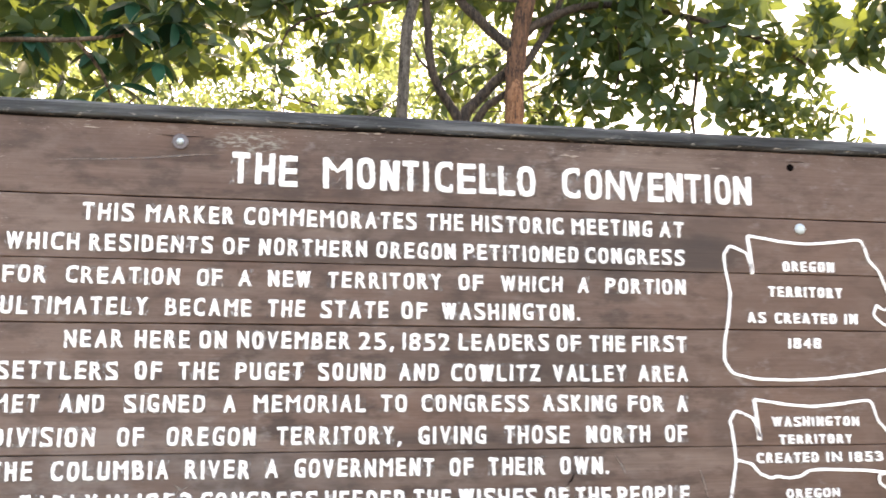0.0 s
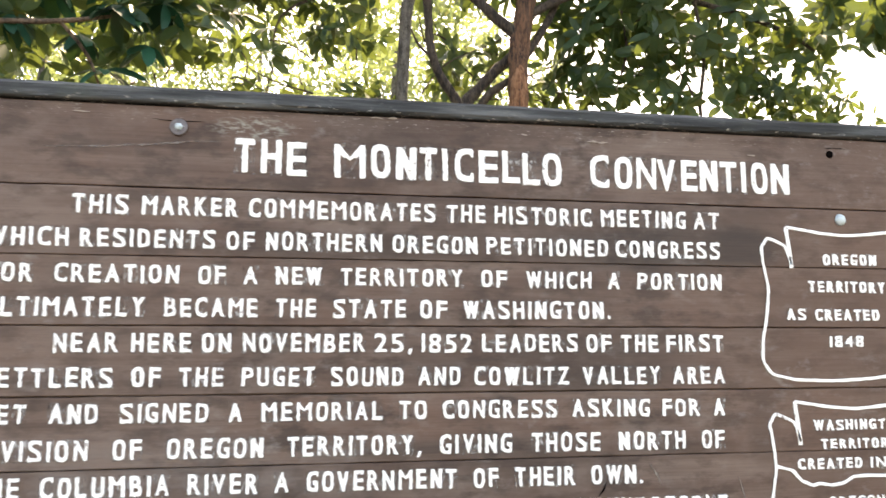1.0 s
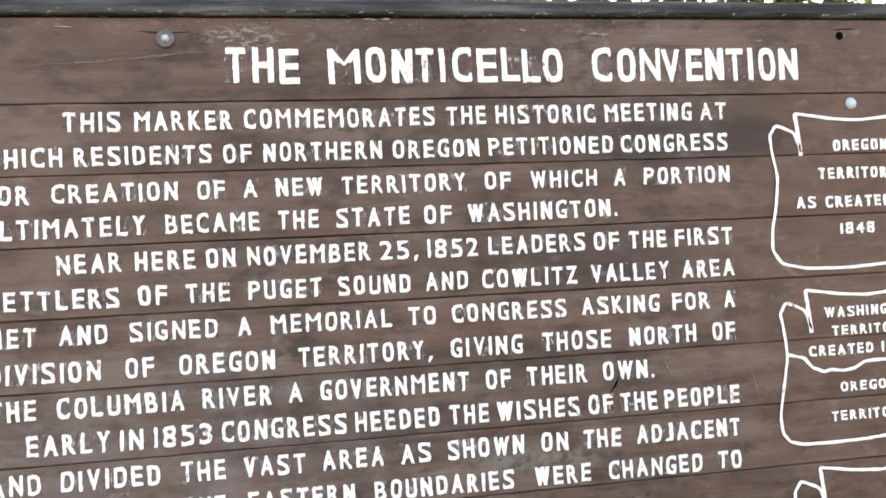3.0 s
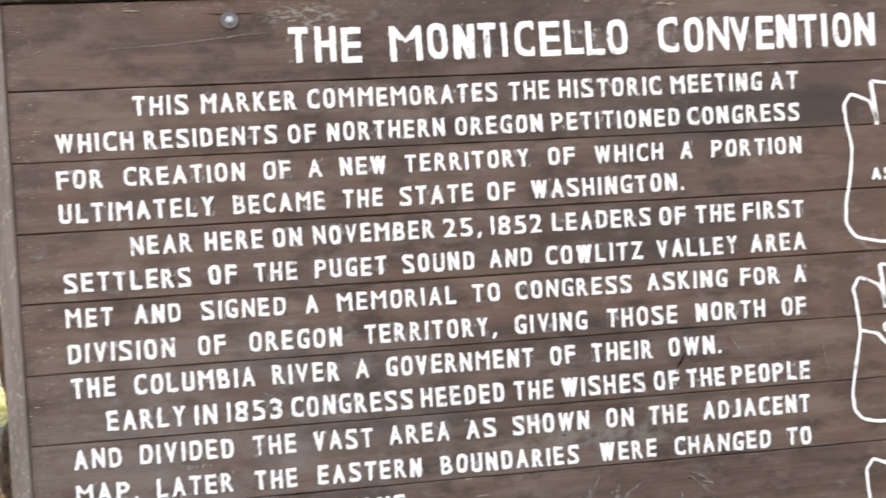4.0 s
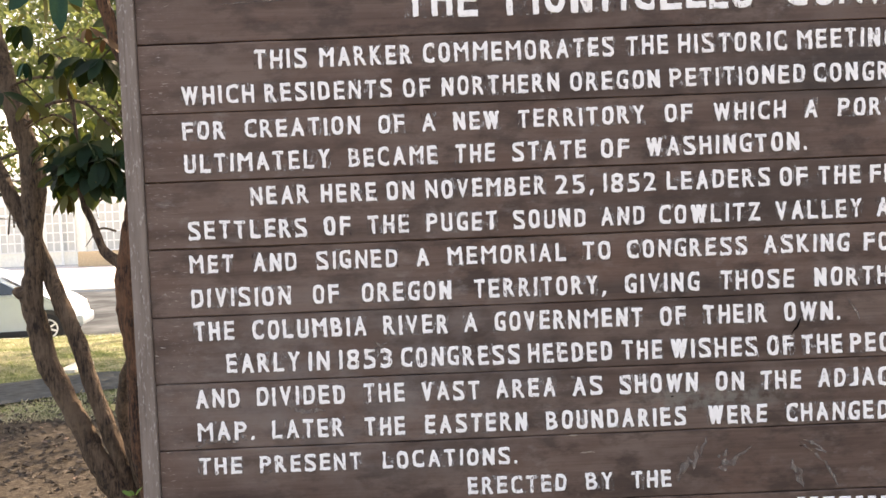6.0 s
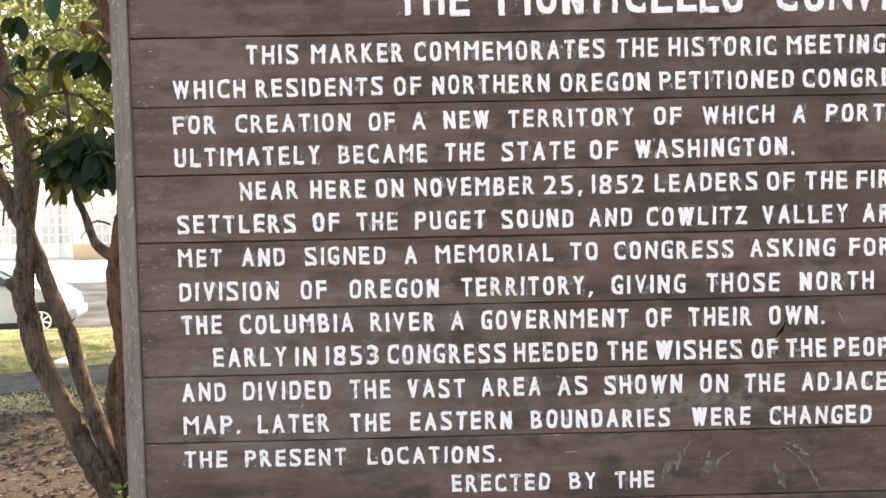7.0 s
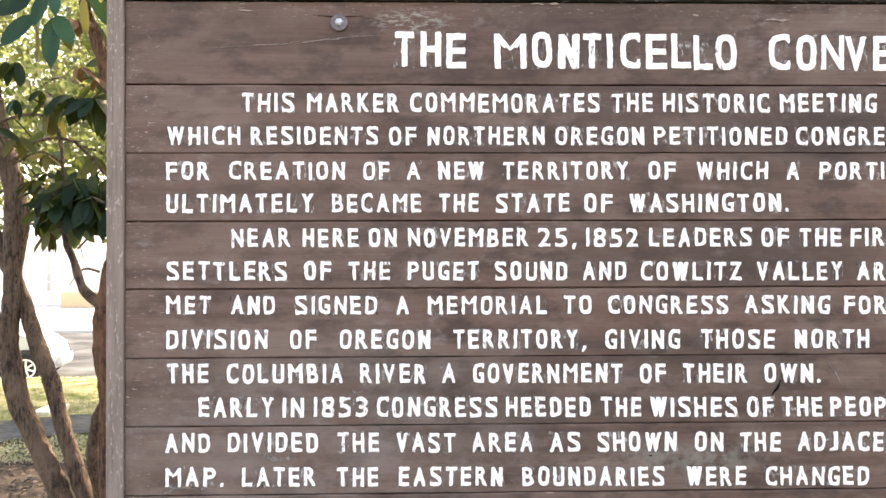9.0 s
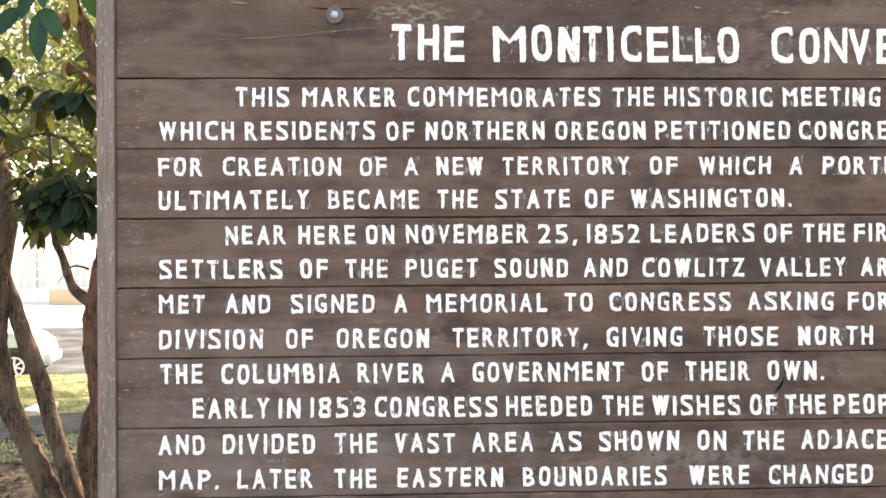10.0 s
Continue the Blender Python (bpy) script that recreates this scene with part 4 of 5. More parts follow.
class Leaves:
    """Gathers many leaves for one joined crown."""

    def __init__(self):
        self.v, self.f, self.n = [], [], 0

    def add(self, pts, faces, m):
        q = pts @ np.array(m.to_3x3()).T + np.array(m.translation)
        self.v.append(q)
        self.f += [tuple(i + self.n for i in f) for f in faces]
        self.n += len(pts)

    def mesh(self, name, mat):
        return mesh_of(name, np.concatenate(self.v).tolist(), self.f, mat, True)


RND = random.Random(11)
LONG = [leaf_points(1.0, w, d, 0.2, 4) for w, d in ((0.40, 0.12), (0.37, 0.22), (0.43, 0.05), (0.36, 0.32))]
SMALL = [leaf_points(1.0, w, d, 0.2, 2) for w, d in ((0.45, 0.15), (0.38, 0.25), (0.5, 0.05))]


def whorl_poses(at, axis, n, length, spread, rnd):
    """Poses of the n leaves of one whorl round a twig's end."""
    axis = Vector(axis).normalized()
    u = axis.cross(Vector((0.37, 0.61, 0.2))).normalized()
    w = axis.cross(u)
    ph = rnd.uniform(0, 6.28)
    out = []
    for i in range(n):
        a = ph + 2 * math.pi * i / n + rnd.uniform(-0.35, 0.35)
        tilt = radians(spread + rnd.uniform(-22, 22))
        d = (axis * math.cos(tilt) + (u * math.cos(a) + w * math.sin(a)) * math.sin(tilt)).normalized()
        side = d.cross(axis)
        side = side.normalized() if side.length > 0.05 else u
        up = side.cross(d)
        tw = rnd.uniform(-0.5, 0.5)
        side, up = side * math.cos(tw) + up * math.sin(tw), up * math.cos(tw) - side * math.sin(tw)
        s = length * rnd.uniform(0.72, 1.15)
        m = Matrix((( *d, ), ( *side, ), ( *up, ))).transposed().to_4x4()
        out.append(Matrix.Translation(Vector(at) + d * 0.012) @ m @ Matrix.Diagonal((s, s, s, 1)))
    return out


def fill(leaves, centre, radius, count, length, rnd, n=7, shapes=None, down=0.5):
    """Whorls scattered through an uneven ellipsoid."""
    for _ in range(count):
        while True:
            p = Vector((rnd.uniform(-1, 1), rnd.uniform(-1, 1), rnd.uniform(-1, 1)))
            if p.length < 1 and noise.noise(p * 2.1 + Vector(centre)) > -0.22:
                break
        at = Vector(centre) + Vector((p.x * radius[0], p.y * radius[1], p.z * radius[2]))
        axis = Vector((rnd.uniform(-1, 1), rnd.uniform(-1, 1), rnd.uniform(-0.4, 1)))
        for m in whorl_poses(at, axis, n, length, 95 + 30 * down * rnd.random(), rnd):
            pts, faces = rnd.choice(shapes or LONG)
            leaves.add(pts, faces, m)


# ---------- rhododendron beside the board ----------
rhodo = thing("rhododendron", "old multi-stemmed rhododendron with leaning brown trunks and dark leaves", "shrub", (-0.80, 1.95, 0.0))
RO = Vector((-0.80, 1.95, 0.0))


def rl(pts):
    return [tuple(Vector(p) - RO) for p in pts]


limb("trunk", rl([(-0.79, 1.98, -0.10), (-0.850, 1.92, 0.079), (-0.958, 1.9, 0.308), (-1.019, 1.9, 0.451), (-1.082, 1.9, 0.593), (-1.150, 1.9, 0.736), (-1.178, 1.9, 0.830), (-1.200, 1.9, 0.94), (-1.218, 1.9, 1.03), (-1.232, 1.9, 1.13), (-1.212, 1.9, 1.23), (-1.204, 1.9, 1.32), (-1.206, 1.9, 1.434), (-1.192, 1.9, 1.573), (-1.182, 1.9, 1.711), (-1.203, 1.9, 1.849), (-1.240, 1.9, 1.986), (-1.285, 1.9, 2.18), (-1.37, 1.95, 2.5), (-1.5, 2.0, 3.1)]),
     [0.080, 0.058, 0.053, 0.050, 0.049, 0.050, 0.051, 0.052, 0.050, 0.058, 0.048, 0.041, 0.044, 0.054, 0.056, 0.050, 0.050, 0.046, 0.038, 0.03], BARK, rhodo, 20, 0.11, 1.0, "leaning brown trunk with rough bark")
limb("knot", rl([(-1.225, 1.89, 1.135), (-1.27, 1.875, 1.145), (-1.298, 1.865, 1.165)]), [0.045, 0.036, 0.016], BARK, rhodo, 12, 0.25, 8.0, "rough stump of a lost branch")
limb("trunk", rl([(-0.74, 1.99, -0.10), (-0.797, 1.95, 0.071), (-0.850, 1.93, 0.28), (-0.897, 1.92, 0.445), (-0.943, 1.92, 0.587), (-0.983, 1.92, 0.730), (-1.035, 1.92, 0.923), (-1.070, 1.92, 1.012), (-1.124, 1.93, 1.153), (-1.158, 1.93, 1.266), (-1.180, 1.92, 1.351), (-1.192, 1.90, 1.46)]),
     [0.060, 0.036, 0.040, 0.042, 0.039, 0.038, 0.039, 0.041, 0.039, 0.033, 0.030, 0.022], BARK, rhodo, 16, 0.10, 2.0, "leaning brown trunk with rough bark")
limb("trunk", rl([(-0.62, 1.86, -0.10), (-0.655, 1.72, 0.307), (-0.660, 1.7, 0.469), (-0.668, 1.7, 0.631), (-0.664, 1.7, 0.766), (-0.671, 1.7, 0.899), (-0.685, 1.7, 1.034), (-0.688, 1.7, 1.167), (-0.674, 1.7, 1.300), (-0.656, 1.7, 1.431), (-0.632, 1.7, 1.564), (-0.60, 1.7, 2.0), (-0.69, 1.7, 2.40), (-0.79, 1.7, 2.70)]),
     [0.065, 0.046, 0.042, 0.040, 0.040, 0.042, 0.048, 0.051, 0.043, 0.036, 0.034, 0.036, 0.032, 0.02], REDBARK, rhodo, 16, 0.12, 3.0, "reddish-brown knotted trunk")
limb("branch", rl([(-0.675, 1.7, 0.84), (-0.742, 1.76, 0.735), (-0.772, 1.8, 0.611), (-0.786, 1.83, 0.52), (-0.79, 1.9, 0.38), (-0.72, 1.95, 0.0)]), [0.018, 0.024, 0.030, 0.030, 0.028, 0.04], BARK, rhodo, 10, 0.18, 4.0)
limb("branch", rl([(-0.69, 1.7, 1.24), (-0.714, 1.7, 1.286), (-0.768, 1.7, 1.327), (-0.797, 1.7, 1.381), (-0.830, 1.7, 1.486), (-0.859, 1.7, 1.566), (-0.885, 1.7, 1.698), (-0.878, 1.7, 1.881), (-0.890, 1.7, 2.038), (-0.917, 1.7, 2.13), (-0.93, 1.68, 2.25)]),
     [0.036, 0.027, 0.023, 0.019, 0.017, 0.016, 0.011, 0.009, 0.009, 0.008, 0.006], BARK, rhodo, 10, 0.14, 5.0)
limb("branch", rl([(-1.206, 1.9, 1.40), (-1.243, 1.9, 1.477), (-1.280, 1.9, 1.574), (-1.324, 1.9, 1.684), (-1.40, 1.93, 1.86), (-1.6, 2.0, 2.4)]), [0.026, 0.032, 0.036, 0.036, 0.030, 0.02], BARK, rhodo, 12, 0.14, 6.0)
for pts, r in (
        ([(-1.22, 1.88, 1.95), (-1.086, 1.8, 2.006), (-1.018, 1.72, 2.034), (-0.927, 1.7, 2.052), (-0.849, 1.7, 2.043), (-0.797, 1.7, 2.011), (-0.696, 1.7, 1.901), (-0.63, 1.7, 1.82)], 0.008),
        ([(-1.27, 1.88, 2.15), (-1.131, 1.78, 2.168), (-1.014, 1.72, 2.167), (-0.924, 1.7, 2.135), (-0.895, 1.7, 2.06)], 0.007),
        ([(-0.917, 1.7, 2.13), (-0.88, 1.69, 2.18), (-0.80, 1.62, 2.21)], 0.006),
        ([(-0.874, 1.7, 1.93), (-0.98, 1.7, 1.99), (-1.12, 1.72, 1.93)], 0.005),
        ([(-0.76, 1.7, 2.62), (-0.60, 1.3, 2.84), (-0.42, 0.75, 2.84), (-0.34, 0.42, 2.55), (-0.345, 0.30, 2.24)], 0.008),
        ([(-0.60, 1.3, 2.84), (-0.35, 1.25, 2.86), (-0.05, 1.2, 2.86), (0.2, 1.3, 2.95)], 0.012),
        ([(-0.05, 1.2, 2.86), (0.05, 1.25, 2.74), (0.10, 1.3, 2.60)], 0.008)):
    limb("twig", rl(pts), [r] * (len(pts) - 1) + [r * 0.5], BARK, rhodo, 6, 0.08, 7.0)

LEAF_MESH = [mesh_of("leaf", pts.tolist(), faces, LEAF_NEAR, True) for pts, faces in LONG]
SHADED_MESH = [mesh_of("leaf", pts.tolist(), faces, LEAF_SHADED, True) for pts, faces in LONG]
GOLD_MESH = [mesh_of("leaf", pts.tolist(), faces, LEAF_GOLD, True) for pts, faces in LONG]
DEAD_MESH = [mesh_of("leaf", pts.tolist(), faces, LEAF_DEAD, True) for pts, faces in LONG]


def leaf_parts(at, axis, n, length, spread, rnd, parent, origin, meshes=None):
    for m in whorl_poses(Vector(at) - origin, axis, n, length, spread, rnd):
        # leaves below 2.4 m take the copy that has shade painted in
        ob = part("leaf", rnd.choice(meshes or (SHADED_MESH if at[2] < 2.4 else LEAF_MESH)), None, parent)
        ob.matrix_local = m


rn = random.Random(5)
for at, axis, n, ln, spread in (
        ((-0.75, 1.5, 2.215), (0.1, -0.2, 1), 9, 0.150, 128),
        ((-0.64, 1.45, 2.20), (0.2, -0.2, 1), 8, 0.165, 138),
        ((-0.86, 1.55, 2.22), (-0.1, -0.2, 1), 6, 0.13, 130),
        ((-0.93, 1.66, 1.83), (-0.2, -0.2, 1), 8, 0.15, 118),
        ((-0.80, 1.66, 1.85), (0.1, -0.2, 1), 9, 0.16, 115),
        ((-0.72, 1.60, 1.78), (0.2, -0.2, 1), 8, 0.16, 128),
        ((-0.88, 1.66, 1.77), (0, -0.2, 1), 9, 0.165, 118),
        ((-0.79, 1.62, 1.73), (0.2, -0.2, 1), 9, 0.165, 128),
        ((-0.95, 1.70, 1.72), (-0.3, 0, 1), 8, 0.155, 118),
        ((-0.70, 1.66, 1.74), (0.3, 0, 1), 6, 0.14, 110),
        ((-1.17, 1.60, 2.09), (-0.1, -0.2, 1), 5, 0.12, 125),
        ((-1.05, 1.75, 1.86), (-0.2, -0.2, 1), 6, 0.11, 120),
        ((0.22, 1.28, 2.98), (0.1, -0.2, 1), 9, 0.165, 115),
        ((0.34, 1.32, 3.02), (0.2, -0.2, 1), 8, 0.16, 115),
        ((0.12, 1.25, 2.97), (-0.2, -0.2, 1), 8, 0.16, 120),
        ((0.10, 1.30, 2.70), (0, -0.3, 1), 8, 0.16, 110),
        ((0.02, 1.28, 2.84), (0, -0.2, 1), 7, 0.15, 120),
        ((0.27, 1.35, 2.84), (0.2, 0, 1), 7, 0.15, 125),
        ((-0.10, 1.30, 2.62), (-0.2, 0, 1), 7, 0.15, 115),
        ((-0.28, 1.3, 2.92), (0, 0, 1), 8, 0.16, 120),
        ((0.14, 1.4, 3.14), (0, 0, 1), 9, 0.16, 110),
        ((0.40, 1.4, 3.16), (0, 0, 1), 9, 0.16, 110),
        ((-0.12, 1.35, 3.08), (0, 0, 1), 8, 0.16, 115)):
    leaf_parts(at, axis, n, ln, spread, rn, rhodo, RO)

# smaller yellowing and withered whorls among the dark ones
for at, n, ln, spread, meshes in (
        ((-0.91, 1.64, 1.62), 5, 0.12, 150, GOLD_MESH), ((-1.00, 1.70, 1.86), 6, 0.12, 120, GOLD_MESH), ((-0.98, 1.75, 1.99), 5, 0.11, 130, GOLD_MESH), ((-0.74, 1.72, 1.98), 6, 0.12, 135, GOLD_MESH),
        ((-0.92, 1.66, 2.19), 4, 0.13, 150, GOLD_MESH), ((-0.62, 1.70, 2.06), 5, 0.12, 140, GOLD_MESH), ((-0.60, 1.2, 2.28), 6, 0.085, 130, DEAD_MESH), ((-0.55, 1.25, 2.24), 6, 0.085, 120, DEAD_MESH),
        ((-0.66, 1.3, 2.50), 6, 0.10, 120, DEAD_MESH), ((-1.08, 1.68, 2.06), 4, 0.12, 140, GOLD_MESH), ((-1.06, 1.62, 2.23), 4, 0.085, 150, LEAF_MESH), ((-1.09, 1.60, 2.395), 4, 0.12, 158, SHADED_MESH), ((-1.04, 1.60, 2.395), 4, 0.11, 158, SHADED_MESH)):
    leaf_parts(at, (0.05, -0.15, 1), n, ln, spread, rn, rhodo, RO, meshes)

# looser leaves through the hanging clump, and a fresh shoot at the foot
for k in range(6):
    a = 2.4 * k
    at = (-0.81 + 0.15 * math.cos(a) * (0.5 + 0.05 * k), 1.70 + rn.uniform(-0.08, 0.08), 1.765 + 0.11 * math.sin(a) * (0.5 + 0.05 * k))
    leaf_parts(at, (math.cos(a), rn.uniform(-0.6, 0.3), math.sin(a) * 0.6), 5, rn.uniform(0.10, 0.15), 70, rn, rhodo, RO, SHADED_MESH if k % 4 else GOLD_MESH)
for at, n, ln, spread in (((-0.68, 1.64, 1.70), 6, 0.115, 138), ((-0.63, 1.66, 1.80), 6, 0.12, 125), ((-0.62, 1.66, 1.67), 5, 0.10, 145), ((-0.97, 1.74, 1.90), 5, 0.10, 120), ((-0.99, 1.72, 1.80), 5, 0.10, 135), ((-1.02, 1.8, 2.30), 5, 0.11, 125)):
    leaf_parts(at, (0.1, -0.15, 1), n, ln, spread, rn, rhodo, RO, SHADED_MESH)
for k in range(18):
    q = Vector((rn.uniform(-1.35, -0.55), rn.uniform(1.9, 2.5), rn.uniform(1.75, 2.6)))
    w = Vector((rn.uniform(-0.35, 0.35), rn.uniform(-0.1, 0.1), rn.uniform(-0.12, 0.3)))
    limb("twig", rl([q, q + w * 0.5 + Vector((rn.uniform(-0.05, 0.05), 0, rn.uniform(-0.03, 0.05))), q + w]), [0.005, 0.004, 0.002], DARKBARK, rhodo, 5, 0.08, 90.0 + k)
SPROUT_MESH = [mesh_of("leaf", pts.tolist(), faces, SPROUT, True) for pts, faces in LONG]
limb("twig", rl([(-0.665, 1.66, 0.03), (-0.668, 1.62, 0.12), (-0.668, 1.60, 0.19)]), [0.006, 0.005, 0.003], BARK, rhodo, 6, 0.05, 9.0)
leaf_parts((-0.668, 1.60, 0.19), (0, -0.2, 1), 5, 0.055, 60, rn, rhodo, RO, SPROUT_MESH)
leaf_parts((-0.668, 1.61, 0.145), (0, -0.2, 1), 4, 0.045, 80, rn, rhodo, RO, SPROUT_MESH)

# the nearest twig's own leaves: (root x, z, tip x, z, tip forward, width, blade), from the twig's end
TWIG = Vector((-0.325, 0.30, 2.226))
for rx, rz, tx, tz, fwd, wide, kind in (
        (0.0, -0.008, 0.004, -0.166, -0.03, 0.85, 0), (0.008, 0.0, 0.080, -0.098, -0.05, 1.0, 0), (-0.02, 0.060, -0.034, -0.036, -0.06, 1.0, 0), (-0.05, 0.0, -0.150, -0.100, -0.02, 0.9, 0),
        (-0.052, -0.02, -0.066, -0.150, 0.05, 0.45, 1), (-0.06, 0.050, -0.170, 0.000, -0.03, 1.3, 0), (0.110, 0.062, 0.165, -0.030, 0.03, 0.75, 0), (0.094, 0.055, 0.106, -0.064, -0.02, 0.62, 1),
        (0.010, 0.075, 0.028, -0.012, -0.05, 0.9, 0), (0.012, -0.005, 0.036, -0.100, 0.06, 0.6, 1), (-0.03, 0.03, -0.10, -0.03, 0.09, 0.8, 0)):
    root, tip = TWIG + Vector((rx, 0, rz)), TWIG + Vector((tx, fwd, tz))
    d = tip - root
    ln = d.length
    d.normalize()
    face = Vector((0.12, -1, 0.25))
    side = face.cross(d).normalized()
    up = d.cross(side) if wide > 0.5 else side
    side = side if wide > 0.5 else d.cross(side)
    m = Matrix((tuple(d), tuple(side), tuple(up))).transposed().to_4x4()
    ob = part("leaf", (GOLD_MESH if kind else LEAF_MESH)[rn.randrange(3)], None, rhodo, "yellowed leaf" if kind else "")
    ob.matrix_local = Matrix.Translation(root - RO) @ m @ Matrix.Diagonal((ln, ln * max(wide, 0.62), ln, 1))

crown = Leaves()
# the wide clump at z 3.9 is out of view, added to shade the bed
for c, r, n in (((-0.25, 1.5, 3.4), (0.75, 0.6, 0.25), 44), ((-1.3, 1.9, 3.2), (0.6, 0.7, 0.4), 36), ((-1.62, 1.9, 2.3), (0.2, 0.4, 0.5), 20), ((-0.9, 2.9, 3.9), (1.9, 1.6, 0.5), 460), ((0.12, 1.42, 3.08), (0.50, 0.30, 0.24), 24), ((-0.2, 1.5, 2.72), (0.42, 0.3, 0.12), 7), ((-0.86, 1.75, 1.76), (0.16, 0.12, 0.10), 9), ((-0.62, 1.9, 2.50), (0.2, 0.2, 0.06), 2), ((-1.0, 2.6, 2.25), (0.5, 0.4, 0.45), 8)):
    fill(crown, tuple(Vector(c) - RO), r, n, 0.15, RND)
part("crown", crown.mesh("crown", LEAF_RHODO), None, rhodo, "dense dark green leaves", "stuff")

# ---------- shrub tree behind the board ----------
tree = thing("shrub_tree", "reddish-trunked tree behind the board with spreading limbs and dark leaves", "tree", (2.17, 2.35, 0.0))
TO = Vector((2.17, 2.35, 0.0))


def tl(pts):
    return [tuple(Vector(p) - TO) for p in pts]


limb("trunk", tl([(2.15, 2.35, -0.1), (2.17, 2.33, 1.5), (2.19, 2.3, 2.7), (2.20, 2.3, 3.0), (2.21, 2.3, 3.3), (2.25, 2.3, 3.55), (2.32, 2.3, 3.9), (2.42, 2.35, 4.6), (2.5, 2.4, 5.4)]),
     [0.095, 0.075, 0.062, 0.058, 0.060, 0.058, 0.052, 0.042, 0.02], REDBARK, tree, 12, 0.12, 11.0, "reddish-brown upright trunk")
# sunlight on the trunk's foot, laid on as an orange sleeve
limb("peeled_bark", tl([(2.181, 2.282, 2.45), (2.187, 2.272, 2.75), (2.192, 2.268, 2.95), (2.196, 2.266, 3.10), (2.200, 2.268, 3.20)]), [0.050, 0.056, 0.052, 0.046, 0.022], SUNPATCH, tree, 12, 0.10, 19.0, "bare orange wood where the bark has peeled")
limb("limb", tl([(2.205, 2.3, 3.38), (2.10, 2.32, 3.47), (1.98, 2.35, 3.60), (1.86, 2.4, 3.75), (1.6, 2.4, 4.2)]), [0.042, 0.034, 0.030, 0.028, 0.018], DARKBARK, tree, 9, 0.12, 12.0)
limb("limb", tl([(1.90, 2.42, 2.6), (1.905, 2.4, 2.955), (1.99, 2.4, 3.08), (2.10, 2.38, 3.20), (2.20, 2.36, 3.29)]), [0.045, 0.042, 0.034, 0.032, 0.030], DARKBARK, tree, 9, 0.12, 13.0)
limb("limb", tl([(1.94, 2.41, 2.85), (2.02, 2.36, 3.01), (2.12, 2.34, 3.09), (2.20, 2.32, 3.14)]), [0.030, 0.026, 0.024, 0.022], DARKBARK, tree, 8, 0.12, 14.0)
limb("limb", tl([(1.905, 2.4, 2.9), (1.85, 2.4, 3.0), (1.76, 2.4, 3.13), (1.70, 2.4, 3.28), (1.685, 2.4, 3.45), (1.665, 2.4, 3.70), (1.60, 2.4, 4.1)]), [0.036, 0.032, 0.028, 0.027, 0.025, 0.024, 0.016], DARKBARK, tree, 8, 0.12, 15.0)
limb("limb", tl([(2.22, 2.3, 3.22), (2.33, 2.34, 3.38), (2.46, 2.4, 3.6), (2.62, 2.45, 3.95)]), [0.028, 0.024, 0.022, 0.014], DARKBARK, tree, 8, 0.12, 16.0)
limb("limb", tl([(2.25, 2.3, 3.5), (2.7, 2.4, 3.75), (3.3, 2.5, 3.8), (4.0, 2.5, 3.65), (4.3, 2.5, 3.5)]), [0.03, 0.026, 0.022, 0.016, 0.01], DARKBARK, tree, 8, 0.12, 17.0)
for pts, r in (([(3.45, 2.5, 3.78), (3.50, 2.5, 3.4), (3.46, 2.5, 3.05), (3.52, 2.5, 2.7)], 0.012), ([(3.46, 2.5, 3.05), (3.38, 2.5, 3.22), (3.30, 2.5, 3.34)], 0.007),
               ([(2.9, 2.45, 3.78), (2.95, 2.45, 3.4), (2.86, 2.45, 3.1)], 0.009), ([(1.70, 2.4, 3.25), (1.62, 2.4, 3.33), (1.58, 2.4, 3.42)], 0.008), ([(2.23, 2.3, 3.7), (1.6, 2.4, 3.72), (0.9, 2.5, 3.55), (0.78, 2.5, 3.3)], 0.009)):
    limb("twig", tl(pts), [r] * (len(pts) - 1) + [r * 0.5], DARKBARK, tree, 6, 0.08, 18.0)
br = random.Random(31)
for k in range(46):
    q = Vector((br.uniform(0.5, 4.2), br.uniform(2.5, 3.0), br.uniform(2.75, 3.65)))
    w = Vector((br.uniform(-0.5, 0.5), br.uniform(-0.1, 0.1), br.uniform(-0.15, 0.45)))
    limb("twig", tl([q, q + w * 0.5 + Vector((br.uniform(-0.06, 0.06), 0, br.uniform(-0.04, 0.06))), q + w]), [0.006, 0.0045, 0.002], DARKBARK, tree, 5, 0.08, 50.0 + k)
crown = Leaves()
